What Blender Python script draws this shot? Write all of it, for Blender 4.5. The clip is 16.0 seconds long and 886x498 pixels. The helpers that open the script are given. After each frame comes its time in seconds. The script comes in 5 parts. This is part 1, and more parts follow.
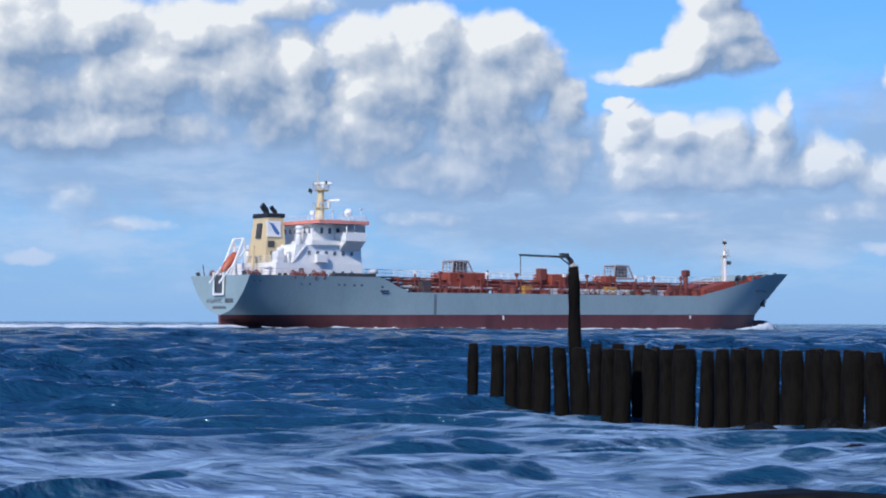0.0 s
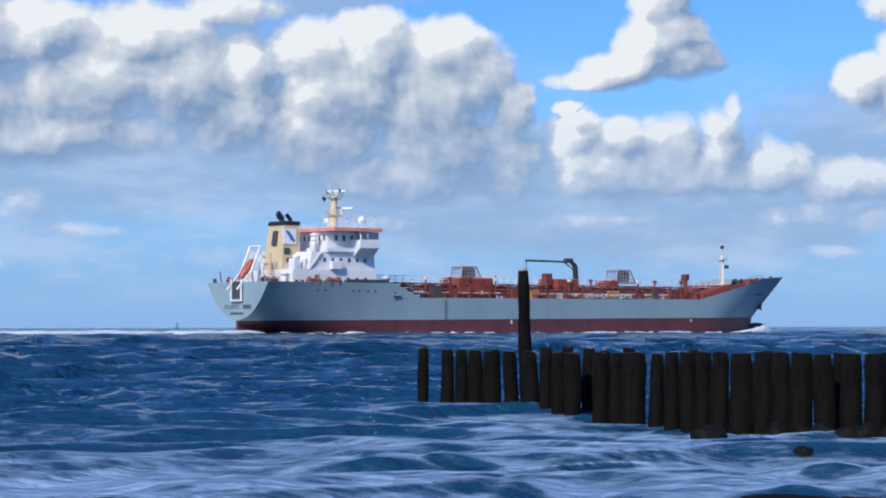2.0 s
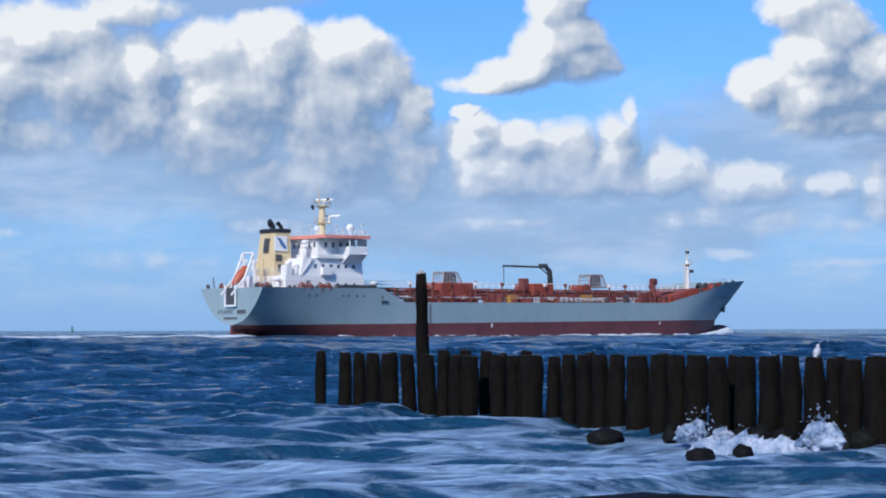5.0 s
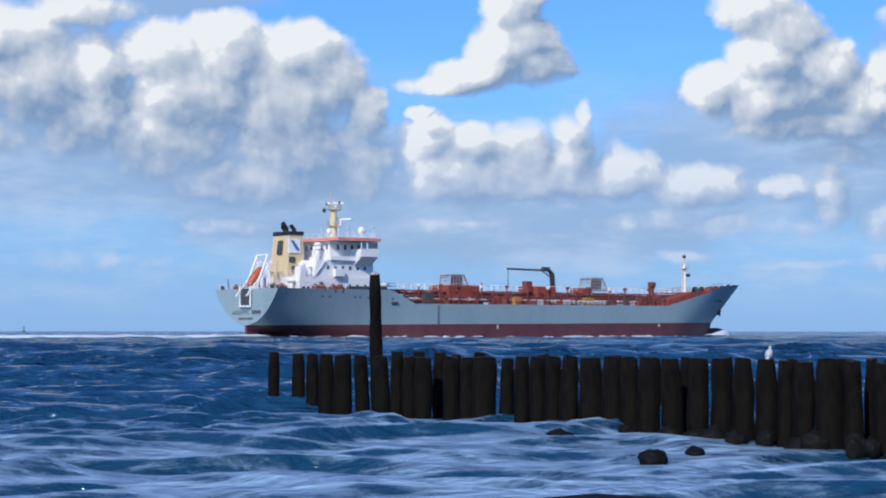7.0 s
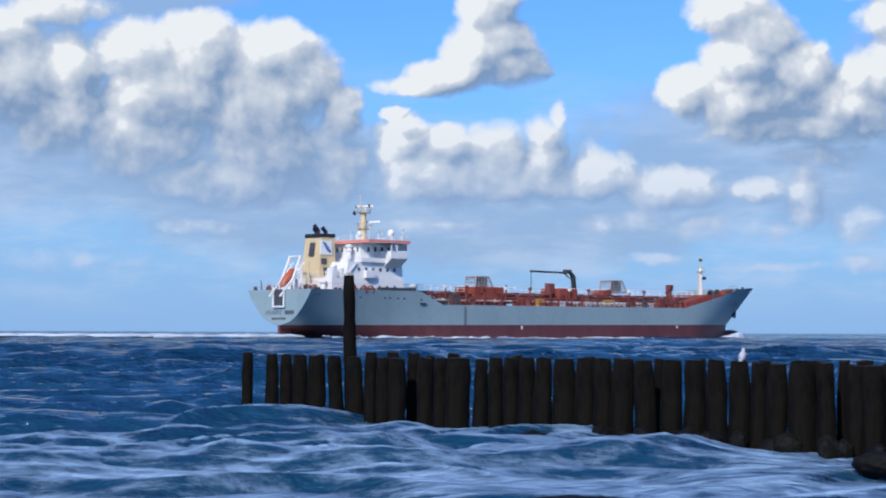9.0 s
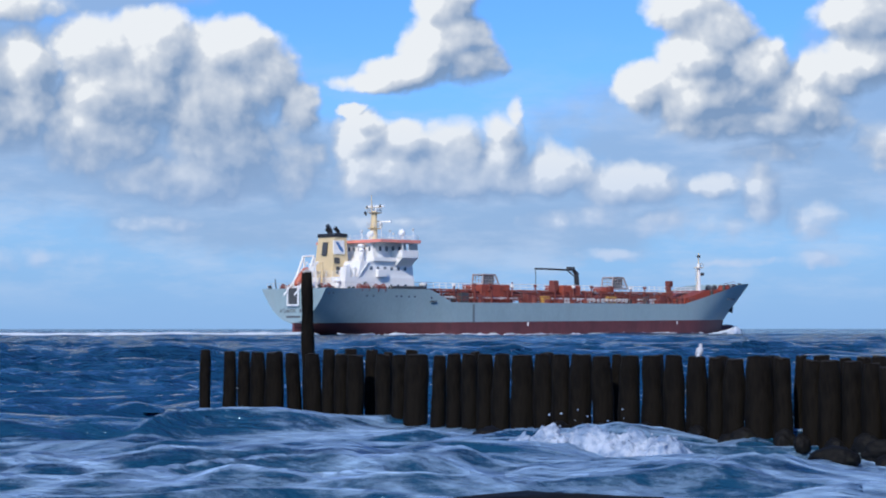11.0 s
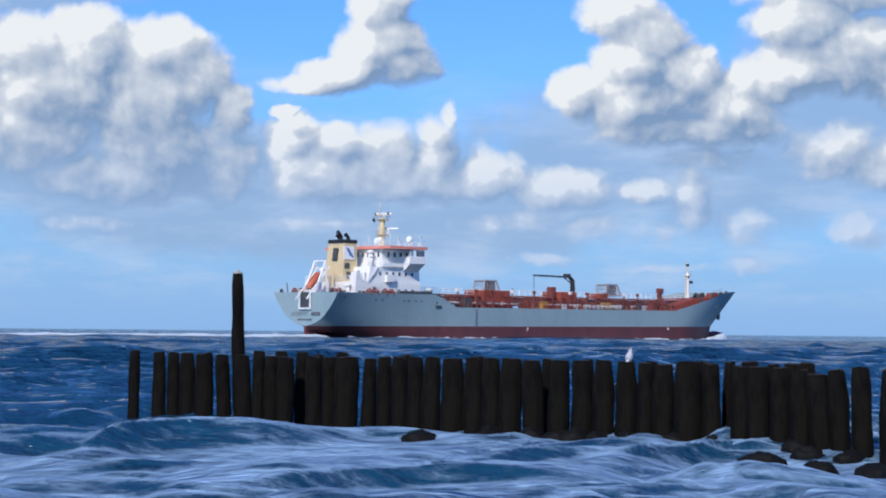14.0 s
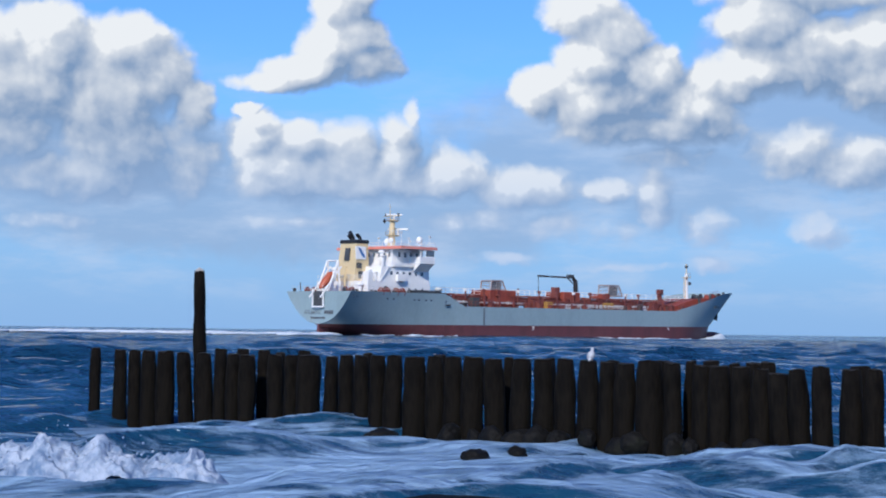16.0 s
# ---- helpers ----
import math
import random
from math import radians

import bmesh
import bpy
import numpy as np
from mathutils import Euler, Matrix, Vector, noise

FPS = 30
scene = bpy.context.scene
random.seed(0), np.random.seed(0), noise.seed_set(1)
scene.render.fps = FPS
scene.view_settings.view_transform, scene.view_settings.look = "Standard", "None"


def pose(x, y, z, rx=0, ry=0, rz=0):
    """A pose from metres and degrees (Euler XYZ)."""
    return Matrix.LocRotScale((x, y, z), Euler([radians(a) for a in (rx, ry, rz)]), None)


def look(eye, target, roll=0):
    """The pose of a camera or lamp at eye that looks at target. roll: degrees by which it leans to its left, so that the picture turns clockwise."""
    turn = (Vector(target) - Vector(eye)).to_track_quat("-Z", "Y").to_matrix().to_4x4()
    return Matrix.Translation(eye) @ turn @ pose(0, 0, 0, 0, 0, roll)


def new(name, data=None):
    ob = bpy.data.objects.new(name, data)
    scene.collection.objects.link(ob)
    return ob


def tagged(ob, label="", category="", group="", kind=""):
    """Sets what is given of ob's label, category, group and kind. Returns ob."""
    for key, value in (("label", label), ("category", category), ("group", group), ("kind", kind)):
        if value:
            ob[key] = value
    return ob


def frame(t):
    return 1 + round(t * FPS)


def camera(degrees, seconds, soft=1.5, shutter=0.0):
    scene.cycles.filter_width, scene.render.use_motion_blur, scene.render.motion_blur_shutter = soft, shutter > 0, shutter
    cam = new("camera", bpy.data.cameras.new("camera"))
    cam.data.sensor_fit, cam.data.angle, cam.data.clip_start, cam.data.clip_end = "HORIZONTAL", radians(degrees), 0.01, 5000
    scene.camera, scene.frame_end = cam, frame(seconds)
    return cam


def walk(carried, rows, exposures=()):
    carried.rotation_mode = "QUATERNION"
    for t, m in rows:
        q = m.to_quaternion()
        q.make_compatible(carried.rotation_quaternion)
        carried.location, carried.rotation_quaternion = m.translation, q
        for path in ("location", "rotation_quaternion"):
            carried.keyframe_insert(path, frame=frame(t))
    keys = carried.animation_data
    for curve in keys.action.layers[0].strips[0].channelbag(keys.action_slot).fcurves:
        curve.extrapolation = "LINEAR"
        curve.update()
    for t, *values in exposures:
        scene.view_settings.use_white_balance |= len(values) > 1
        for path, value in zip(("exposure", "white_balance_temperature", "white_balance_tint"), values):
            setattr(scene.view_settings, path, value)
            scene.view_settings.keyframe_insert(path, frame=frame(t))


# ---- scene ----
# ---------------- camera ----------------
EYE = (0.0, 0.0, 1.05)
cam = camera(25.26, 16.0, soft=2.0)
# seconds, turn to the right, tilt up, roll, in degrees
PAN = [
    (0.0, 0.000, 2.129, 0.208), (0.5, 0.437, 2.138, -0.010), (1.0, 0.776, 2.154, 0.057), (1.5, 0.957, 2.224, 0.275),
    (2.0, 1.458, 2.262, -0.101), (2.5, 2.055, 2.230, -0.184), (3.0, 2.511, 2.257, 0.202), (3.5, 3.084, 2.264, -0.037),
    (4.0, 3.581, 2.274, -0.237), (4.5, 3.925, 2.291, -0.378), (5.0, 4.418, 2.338, -0.136), (7.5, 5.994, 2.386, 0.155),
    (8.0, 6.075, 2.413, 0.488), (8.5, 6.250, 2.415, 0.366), (11.0, 7.726, 2.308, -0.016), (11.5, 8.042, 2.230, 0.014),
]
PAN += [
    (12.0, 8.385, 2.306, 0.194), (12.5, 8.683, 2.354, 0.205), (13.0, 8.989, 2.417, 0.242), (13.5, 9.378, 2.458, 0.538),
    (14.0, 9.702, 2.405, 0.547), (14.5, 9.979, 2.401, 0.755), (15.0, 10.226, 2.387, 0.665), (15.5, 10.491, 2.373, 0.722),
    (16.0, 10.794, 2.372, 0.709),
]


def aim(turn, tilt, roll):
    a, e = radians(turn), radians(tilt)
    x, y, z = EYE
    return look(EYE, (x + math.sin(a) * math.cos(e), y + math.cos(a) * math.cos(e), z + math.sin(e)), roll)


walk(cam, [(t, aim(a, e, r)) for t, a, e, r in PAN], [(0.0, -0.08, 6150, 10), (16.0, -0.08, 6150, 10)])

# ---------------- sun and sky ----------------
SUN_AZ, SUN_EL = radians(-153), radians(36)  # clockwise from +y, and height


def node(tree, kind, *links, **values):
    n = tree.nodes.new(kind)
    if "operation" in values:
        n.operation = values["operation"]
    if "feature" in values:
        n.feature = values["feature"]
    if "node_tree" in values:
        n.node_tree = values["node_tree"]
    for i, link in enumerate(links):
        if link is None:
            continue
        if isinstance(link, bpy.types.NodeSocket):
            tree.links.new(link, n.inputs[i])
        else:
            n.inputs[i].default_value = link
    return n


def calc(tree, op, a, b=0.0, c=0.0, clamp=False):
    n = node(tree, "ShaderNodeMath", a, b, c, operation=op)
    n.use_clamp = clamp
    return n.outputs[0]


def ramp(tree, value, low, high, to0=0.0, to1=1.0, kind="SMOOTHSTEP"):
    n = tree.nodes.new("ShaderNodeMapRange")
    n.interpolation_type = kind
    for i, v in enumerate((value, low, high, to0, to1)):
        if isinstance(v, bpy.types.NodeSocket):
            tree.links.new(v, n.inputs[i])
        else:
            n.inputs[i].default_value = v
    return n.outputs[0]


def mix_colour(tree, fac, a, b, blend="MIX"):
    n = tree.nodes.new("ShaderNodeMix")
    n.data_type, n.blend_type = "RGBA", blend
    for socket, v in ((n.inputs[0], fac), (n.inputs[6], a), (n.inputs[7], b)):
        if isinstance(v, bpy.types.NodeSocket):
            tree.links.new(v, socket)
        elif isinstance(v, tuple):
            socket.default_value = (*v, 1.0)
        else:
            socket.default_value = v
    return n.outputs[2]


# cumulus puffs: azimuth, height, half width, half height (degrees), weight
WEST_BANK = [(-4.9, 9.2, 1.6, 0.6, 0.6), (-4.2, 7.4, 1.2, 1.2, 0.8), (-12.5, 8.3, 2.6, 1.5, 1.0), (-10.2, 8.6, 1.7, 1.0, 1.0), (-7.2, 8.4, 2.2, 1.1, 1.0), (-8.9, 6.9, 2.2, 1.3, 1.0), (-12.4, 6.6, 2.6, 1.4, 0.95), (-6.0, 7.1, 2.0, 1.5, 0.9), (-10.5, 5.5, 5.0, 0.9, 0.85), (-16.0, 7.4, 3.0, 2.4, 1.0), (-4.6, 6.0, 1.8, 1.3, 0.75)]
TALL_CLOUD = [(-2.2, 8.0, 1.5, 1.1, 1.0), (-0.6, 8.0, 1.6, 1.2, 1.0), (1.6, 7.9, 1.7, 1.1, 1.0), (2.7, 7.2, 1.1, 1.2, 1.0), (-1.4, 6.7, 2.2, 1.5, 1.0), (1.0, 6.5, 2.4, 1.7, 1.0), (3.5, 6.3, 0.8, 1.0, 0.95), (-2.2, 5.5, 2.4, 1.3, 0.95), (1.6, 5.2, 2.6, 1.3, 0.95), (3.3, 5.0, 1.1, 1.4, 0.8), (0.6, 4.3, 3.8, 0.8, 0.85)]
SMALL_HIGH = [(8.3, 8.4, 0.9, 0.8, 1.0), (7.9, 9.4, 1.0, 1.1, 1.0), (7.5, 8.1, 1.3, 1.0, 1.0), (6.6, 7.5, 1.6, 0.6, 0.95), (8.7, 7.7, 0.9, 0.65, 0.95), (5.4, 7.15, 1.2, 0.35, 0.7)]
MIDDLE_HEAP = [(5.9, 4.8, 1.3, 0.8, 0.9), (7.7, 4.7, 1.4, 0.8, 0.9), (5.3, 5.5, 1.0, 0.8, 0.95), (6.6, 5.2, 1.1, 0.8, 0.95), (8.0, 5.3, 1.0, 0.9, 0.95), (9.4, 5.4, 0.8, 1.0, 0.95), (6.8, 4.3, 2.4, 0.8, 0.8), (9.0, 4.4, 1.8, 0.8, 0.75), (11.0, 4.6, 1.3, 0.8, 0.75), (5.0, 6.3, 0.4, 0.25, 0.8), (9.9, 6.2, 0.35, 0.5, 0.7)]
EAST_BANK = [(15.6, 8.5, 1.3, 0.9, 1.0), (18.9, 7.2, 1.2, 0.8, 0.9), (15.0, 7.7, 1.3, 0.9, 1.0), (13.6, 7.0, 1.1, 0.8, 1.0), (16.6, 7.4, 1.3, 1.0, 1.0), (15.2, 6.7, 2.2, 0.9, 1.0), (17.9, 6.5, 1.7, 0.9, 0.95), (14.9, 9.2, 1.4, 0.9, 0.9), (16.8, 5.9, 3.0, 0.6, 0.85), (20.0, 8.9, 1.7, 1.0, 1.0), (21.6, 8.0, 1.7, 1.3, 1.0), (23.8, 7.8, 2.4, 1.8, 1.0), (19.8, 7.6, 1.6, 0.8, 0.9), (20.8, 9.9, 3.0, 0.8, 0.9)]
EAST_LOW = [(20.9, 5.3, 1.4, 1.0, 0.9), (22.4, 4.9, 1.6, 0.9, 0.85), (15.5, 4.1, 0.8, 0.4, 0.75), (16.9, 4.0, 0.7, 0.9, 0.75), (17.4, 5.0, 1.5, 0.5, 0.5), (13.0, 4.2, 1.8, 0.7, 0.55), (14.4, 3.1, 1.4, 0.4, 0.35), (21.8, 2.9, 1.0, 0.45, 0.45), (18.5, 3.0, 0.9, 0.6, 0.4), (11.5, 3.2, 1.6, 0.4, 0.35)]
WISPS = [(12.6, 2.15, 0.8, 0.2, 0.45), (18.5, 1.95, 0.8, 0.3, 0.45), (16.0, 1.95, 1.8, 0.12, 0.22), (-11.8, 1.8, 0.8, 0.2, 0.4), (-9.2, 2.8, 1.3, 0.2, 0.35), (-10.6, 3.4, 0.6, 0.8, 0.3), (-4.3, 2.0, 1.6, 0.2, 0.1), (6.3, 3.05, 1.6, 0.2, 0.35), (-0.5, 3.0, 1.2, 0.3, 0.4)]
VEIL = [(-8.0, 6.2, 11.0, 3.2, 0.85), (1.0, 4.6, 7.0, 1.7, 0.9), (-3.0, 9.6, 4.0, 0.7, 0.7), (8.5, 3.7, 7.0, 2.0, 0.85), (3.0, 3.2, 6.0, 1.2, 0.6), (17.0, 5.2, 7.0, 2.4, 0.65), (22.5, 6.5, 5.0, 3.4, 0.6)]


def cloud_field():
    """Node group: a place in the sky, in degrees, to the thickness of cloud there."""
    g = bpy.data.node_groups.new("cloud_field", "ShaderNodeTree")
    g.interface.new_socket("place", in_out="INPUT", socket_type="NodeSocketVector")
    g.interface.new_socket("heap", in_out="OUTPUT", socket_type="NodeSocketFloat")
    g.interface.new_socket("veil", in_out="OUTPUT", socket_type="NodeSocketFloat")
    g.interface.new_socket("bulk", in_out="OUTPUT", socket_type="NodeSocketFloat")
    place = node(g, "NodeGroupInput").outputs[0]
    warp = node(g, "ShaderNodeTexNoise", place, None, 0.45, 4.0, 0.6)
    bend = node(g, "ShaderNodeVectorMath", warp.outputs["Color"], (0.5, 0.5, 0.5), operation="SUBTRACT").outputs[0]
    bend = node(g, "ShaderNodeVectorMath", bend, (1.5, 0.9, 0.0), operation="MULTIPLY").outputs[0]
    bent = node(g, "ShaderNodeVectorMath", place, bend, operation="ADD").outputs[0]

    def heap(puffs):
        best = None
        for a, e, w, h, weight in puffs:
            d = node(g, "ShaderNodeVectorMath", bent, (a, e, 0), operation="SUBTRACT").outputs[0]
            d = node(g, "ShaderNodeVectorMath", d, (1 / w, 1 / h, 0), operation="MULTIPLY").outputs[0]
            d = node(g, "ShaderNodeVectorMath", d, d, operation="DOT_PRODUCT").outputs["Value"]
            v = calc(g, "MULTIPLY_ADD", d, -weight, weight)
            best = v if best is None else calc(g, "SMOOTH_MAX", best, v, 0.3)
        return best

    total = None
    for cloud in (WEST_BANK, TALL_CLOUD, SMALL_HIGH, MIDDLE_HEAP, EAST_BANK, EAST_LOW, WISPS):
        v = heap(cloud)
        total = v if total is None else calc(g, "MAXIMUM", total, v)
    # elsewhere round the sky, the same kind of broken cumulus
    split = node(g, "ShaderNodeSeparateXYZ", place)
    off = calc(g, "ABSOLUTE", calc(g, "SUBTRACT", split.outputs[0], 6.0))
    away = calc(g, "MAXIMUM", ramp(g, off, 21.0, 30.0), ramp(g, split.outputs[1], 10.5, 15.0))
    wide = node(g, "ShaderNodeTexNoise", place, None, 0.07, 3.0, 0.55)
    total = calc(g, "MAXIMUM", total, calc(g, "MULTIPLY_ADD", wide.outputs[0], 5.0, calc(g, "MULTIPLY_ADD", away, 2.0, -5.3)))
    # billows at two sizes
    puff = node(g, "ShaderNodeTexVoronoi", bent, None, 0.72, 2.0, 0.5, 2.3, 0.7, feature="SMOOTH_F1")
    fine = node(g, "ShaderNodeTexNoise", place, None, 1.1, 6.0, 0.54)
    total = calc(g, "MULTIPLY_ADD", puff.outputs["Distance"], -0.55, calc(g, "ADD", total, 0.46))
    out = node(g, "NodeGroupOutput")
    g.links.new(calc(g, "MULTIPLY_ADD", fine.outputs[0], 0.26, calc(g, "SUBTRACT", total, 0.13)), out.inputs[2])
    total = calc(g, "MULTIPLY_ADD", fine.outputs[0], 0.7, calc(g, "SUBTRACT", total, 0.35))
    g.links.new(total, out.inputs[0])
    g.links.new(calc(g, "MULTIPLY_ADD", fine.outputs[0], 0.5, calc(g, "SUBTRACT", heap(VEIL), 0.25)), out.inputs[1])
    return g


def sky():
    world = bpy.data.worlds.new("sky")
    scene.world = world
    world.use_nodes = True
    tree = world.node_tree
    tree.nodes.clear()
    air = node(tree, "ShaderNodeTexSky")
    air.sky_type, air.sun_disc = "NISHITA", False
    air.sun_elevation, air.sun_rotation = SUN_EL, SUN_AZ
    air.air_density, air.dust_density, air.ozone_density = 1.0, 0.6, 2.5
    clear = mix_colour(tree, 1.0, air.outputs[0], (0.055, 0.095, 0.158), "MULTIPLY")
    way = node(tree, "ShaderNodeTexCoord").outputs["Generated"]
    split = node(tree, "ShaderNodeSeparateXYZ", way)
    az = calc(tree, "MULTIPLY", calc(tree, "ARCTAN2", split.outputs[0], split.outputs[1]), 57.2958)
    el = calc(tree, "MULTIPLY", calc(tree, "ARCSINE", split.outputs[2]), 57.2958)
    place = node(tree, "ShaderNodeCombineXYZ", az, el, 0.0).outputs[0]
    clear = mix_colour(tree, ramp(tree, el, -1.0, 9.0, 0.92, 0.0), clear, (0.30, 0.505, 0.83))
    field = cloud_field()
    here = node(tree, "ShaderNodeGroup", place, node_tree=field)
    sunward = node(tree, "ShaderNodeVectorMath", place, (-0.55, 0.6, 0.0), operation="ADD").outputs[0]
    there = node(tree, "ShaderNodeGroup", sunward, node_tree=field)
    veil = calc(tree, "MULTIPLY", ramp(tree, here.outputs[1], -0.25, 0.45), 0.85)
    slope = calc(tree, "SUBTRACT", here.outputs[2], there.outputs[2])
    below = node(tree, "ShaderNodeVectorMath", place, (-0.9, 2.0, 0.0), operation="ADD").outputs[0]
    above = node(tree, "ShaderNodeGroup", below, node_tree=field)
    depth = ramp(tree, above.outputs[2], 0.0, 0.95)
    # crisp tops, bases that melt into haze
    thick = ramp(tree, here.outputs[0], -0.22, ramp(tree, depth, 0.0, 1.0, 0.42, 0.75))
    close = node(tree, "ShaderNodeVectorMath", place, (-0.17, 0.2, 0.0), operation="ADD").outputs[0]
    beside = node(tree, "ShaderNodeGroup", close, node_tree=field)
    crisp = calc(tree, "MULTIPLY", calc(tree, "SUBTRACT", here.outputs[0], beside.outputs[0]), 0.7)
    lit = calc(tree, "ADD", calc(tree, "MULTIPLY_ADD", slope, 0.7, 0.585), calc(tree, "MULTIPLY", depth, -0.33))
    lit = calc(tree, "ADD", lit, crisp, clamp=True)
    shade = mix_colour(tree, lit, (0.23, 0.34, 0.52), (0.80, 0.82, 0.84))
    shade = mix_colour(tree, ramp(tree, lit, 0.78, 1.15), shade, (0.97, 0.97, 0.95))
    far = ramp(tree, el, 0.0, 7.0, 0.85, 0.0)
    shade = mix_colour(tree, far, shade, (0.38, 0.55, 0.84))
    colour = mix_colour(tree, veil, clear, (0.33, 0.475, 0.70))
    low = node(tree, "ShaderNodeTexNoise", node(tree, "ShaderNodeVectorMath", place, (0.22, 0.75, 0.0), operation="MULTIPLY").outputs[0], None, 1.0, 6.0, 0.6).outputs[0]
    band = calc(tree, "MULTIPLY", ramp(tree, el, 0.2, 1.8), ramp(tree, el, 9.0, 4.0))
    low = calc(tree, "MULTIPLY", calc(tree, "MULTIPLY", ramp(tree, low, 0.42, 0.68), band), 0.6)
    colour = mix_colour(tree, low, colour, (0.55, 0.67, 0.86))
    colour = mix_colour(tree, thick, colour, shade)
    back = node(tree, "ShaderNodeBackground", colour, 1.0)
    tree.links.new(back.outputs[0], node(tree, "ShaderNodeOutputWorld").inputs[0])


sky()
sun_lamp = new("sun", bpy.data.lights.new("sun", "SUN"))
sun_lamp.data.energy, sun_lamp.data.angle, sun_lamp.data.color = 3.8, radians(0.5), (1.0, 0.90, 0.77)
sun_lamp.matrix_world = look((math.sin(SUN_AZ) * math.cos(SUN_EL) * 50, math.cos(SUN_AZ) * math.cos(SUN_EL) * 50, math.sin(SUN_EL) * 50), (0, 0, 0))

# ---------------- materials ----------------
MATS = {}


def material(name, colour, rough=0.6, metal=0.0, vary=0.25, scale=1.0, bump=0.0, dirt=None, dirt_amount=0.4, stretch=(1, 1, 1), fine=14.0, gloss=0.5):
    """A surface with a broad and a fine variation, stains of their own shape and a little relief."""
    if name in MATS:
        return MATS[name]
    m = bpy.data.materials.new(name)
    MATS[name] = m
    m.use_nodes = True
    tree = m.node_tree
    b = tree.nodes["Principled BSDF"]
    where = node(tree, "ShaderNodeTexCoord").outputs["Object"]
    where = node(tree, "ShaderNodeVectorMath", where, stretch, operation="MULTIPLY").outputs[0]
    broad = node(tree, "ShaderNodeTexNoise", where, None, scale, 5.0, 0.6).outputs[0]
    grain = node(tree, "ShaderNodeTexNoise", where, None, scale * fine, 4.0, 0.6).outputs[0]
    both = calc(tree, "ADD", calc(tree, "MULTIPLY", broad, 0.65), calc(tree, "MULTIPLY", grain, 0.35))
    dark = tuple(c * (1 - vary) for c in colour)
    light = tuple(min(1, c * (1 + vary)) for c in colour)
    c = mix_colour(tree, ramp(tree, both, 0.3, 0.7), dark, light)
    if dirt:
        c = mix_colour(tree, calc(tree, "MULTIPLY", ramp(tree, broad, 0.5, 0.72), dirt_amount), c, dirt)
    tree.links.new(c, b.inputs["Base Color"])
    tree.links.new(ramp(tree, both, 0.2, 0.8, max(0.03, rough - 0.12), min(1, rough + 0.12)), b.inputs["Roughness"])
    b.inputs["Metallic"].default_value = metal
    b.inputs["Specular IOR Level"].default_value = gloss
    if bump:
        n = node(tree, "ShaderNodeBump")
        n.inputs["Strength"].default_value = min(1, bump * 10)
        n.inputs["Distance"].default_value = bump
        tree.links.new(both, n.inputs["Height"])
        tree.links.new(n.outputs[0], b.inputs["Normal"])
    return m


HULL_GREY = material("hull_grey_paint", (0.28, 0.38, 0.41), 0.5, 0, 0.12, 0.25, 0.004, (0.24, 0.26, 0.28), 0.3, (1, 1, 0.35))
HULL_RED = material("boot_red_paint", (0.135, 0.042, 0.045), 0.6, 0, 0.3, 0.3, 0.004, (0.05, 0.022, 0.025), 0.5, (1, 1, 0.4))
RACK = material("weathered_rack_paint", (0.36, 0.32, 0.32), 0.6, 0, 0.2, 0.8, 0, (0.2, 0.1, 0.08), 0.4)
STRAKE = material("scuffed_strake_paint", (0.15, 0.19, 0.21), 0.6, 0, 0.2, 0.6)
DECK_RED = material("deck_red_paint", (0.27, 0.055, 0.034), 0.65, 0, 0.45, 0.5, 0.003, (0.12, 0.04, 0.03), 0.5)
PIPE_RED = material("pipe_red_paint", (0.19, 0.05, 0.038), 0.55, 0, 0.5, 0.8, 0.002, (0.1, 0.04, 0.03), 0.5)
WHITE = material("white_ship_paint", (0.83, 0.83, 0.82), 0.45, 0, 0.06, 0.4, 0.002, (0.6, 0.58, 0.55), 0.25, (1, 1, 0.3))
CREAM = material("cream_funnel_paint", (0.68, 0.54, 0.31), 0.5, 0, 0.1, 0.5, 0.002, (0.45, 0.36, 0.24), 0.3, (1, 1, 0.3))
BLACK = material("black_paint", (0.02, 0.02, 0.022), 0.5, 0, 0.3, 1.0)
DARK_STEEL = material("dark_steel", (0.06, 0.065, 0.07), 0.55, 0, 0.3, 1.0)
GLASS = material("window_glass", (0.10, 0.13, 0.17), 0.12, 0, 0.2, 0.5)
ORANGE = material("orange_lifeboat_shell", (0.46, 0.11, 0.055), 0.4, 0, 0.15, 0.6, 0.0, (0.35, 0.1, 0.05), 0.3)
CORAL = material("coral_roof_edge", (0.78, 0.28, 0.22), 0.5, 0, 0.12, 0.5)
YELLOW = material("yellow_crane_paint", (0.5, 0.3, 0.06), 0.5, 0, 0.25, 0.7, 0.0, (0.25, 0.12, 0.05), 0.5)
BLUE = material("blue_mark_paint", (0.06, 0.18, 0.42), 0.5, 0, 0.1)
LETTER = material("dark_letter_paint", (0.06, 0.06, 0.07), 0.6, 0, 0.2)
PALE = material("pale_frame_paint", (0.55, 0.57, 0.58), 0.5, 0, 0.1, 0.5, 0, (0.4, 0.35, 0.3), 0.4)
# wet wood darkened beyond its own tone: cloud shade painted into the colour
PILE_WOOD = material("wet_weathered_pile_wood_shaded", (0.0068, 0.0056, 0.0042), 0.85, 0, 0.85, 1.3, 0.05, (0.0025, 0.0026, 0.0022), 0.85, (3, 3, 0.8), 8.0, 0.1)
PILE_TOP = material("pile_end_grain", (0.022, 0.02, 0.017), 0.9, 0, 0.45, 5.0, 0.006, gloss=0.15)
GUANO = material("bird_lime", (0.34, 0.33, 0.31), 0.85, 0, 0.3, 8.0, 0.004)
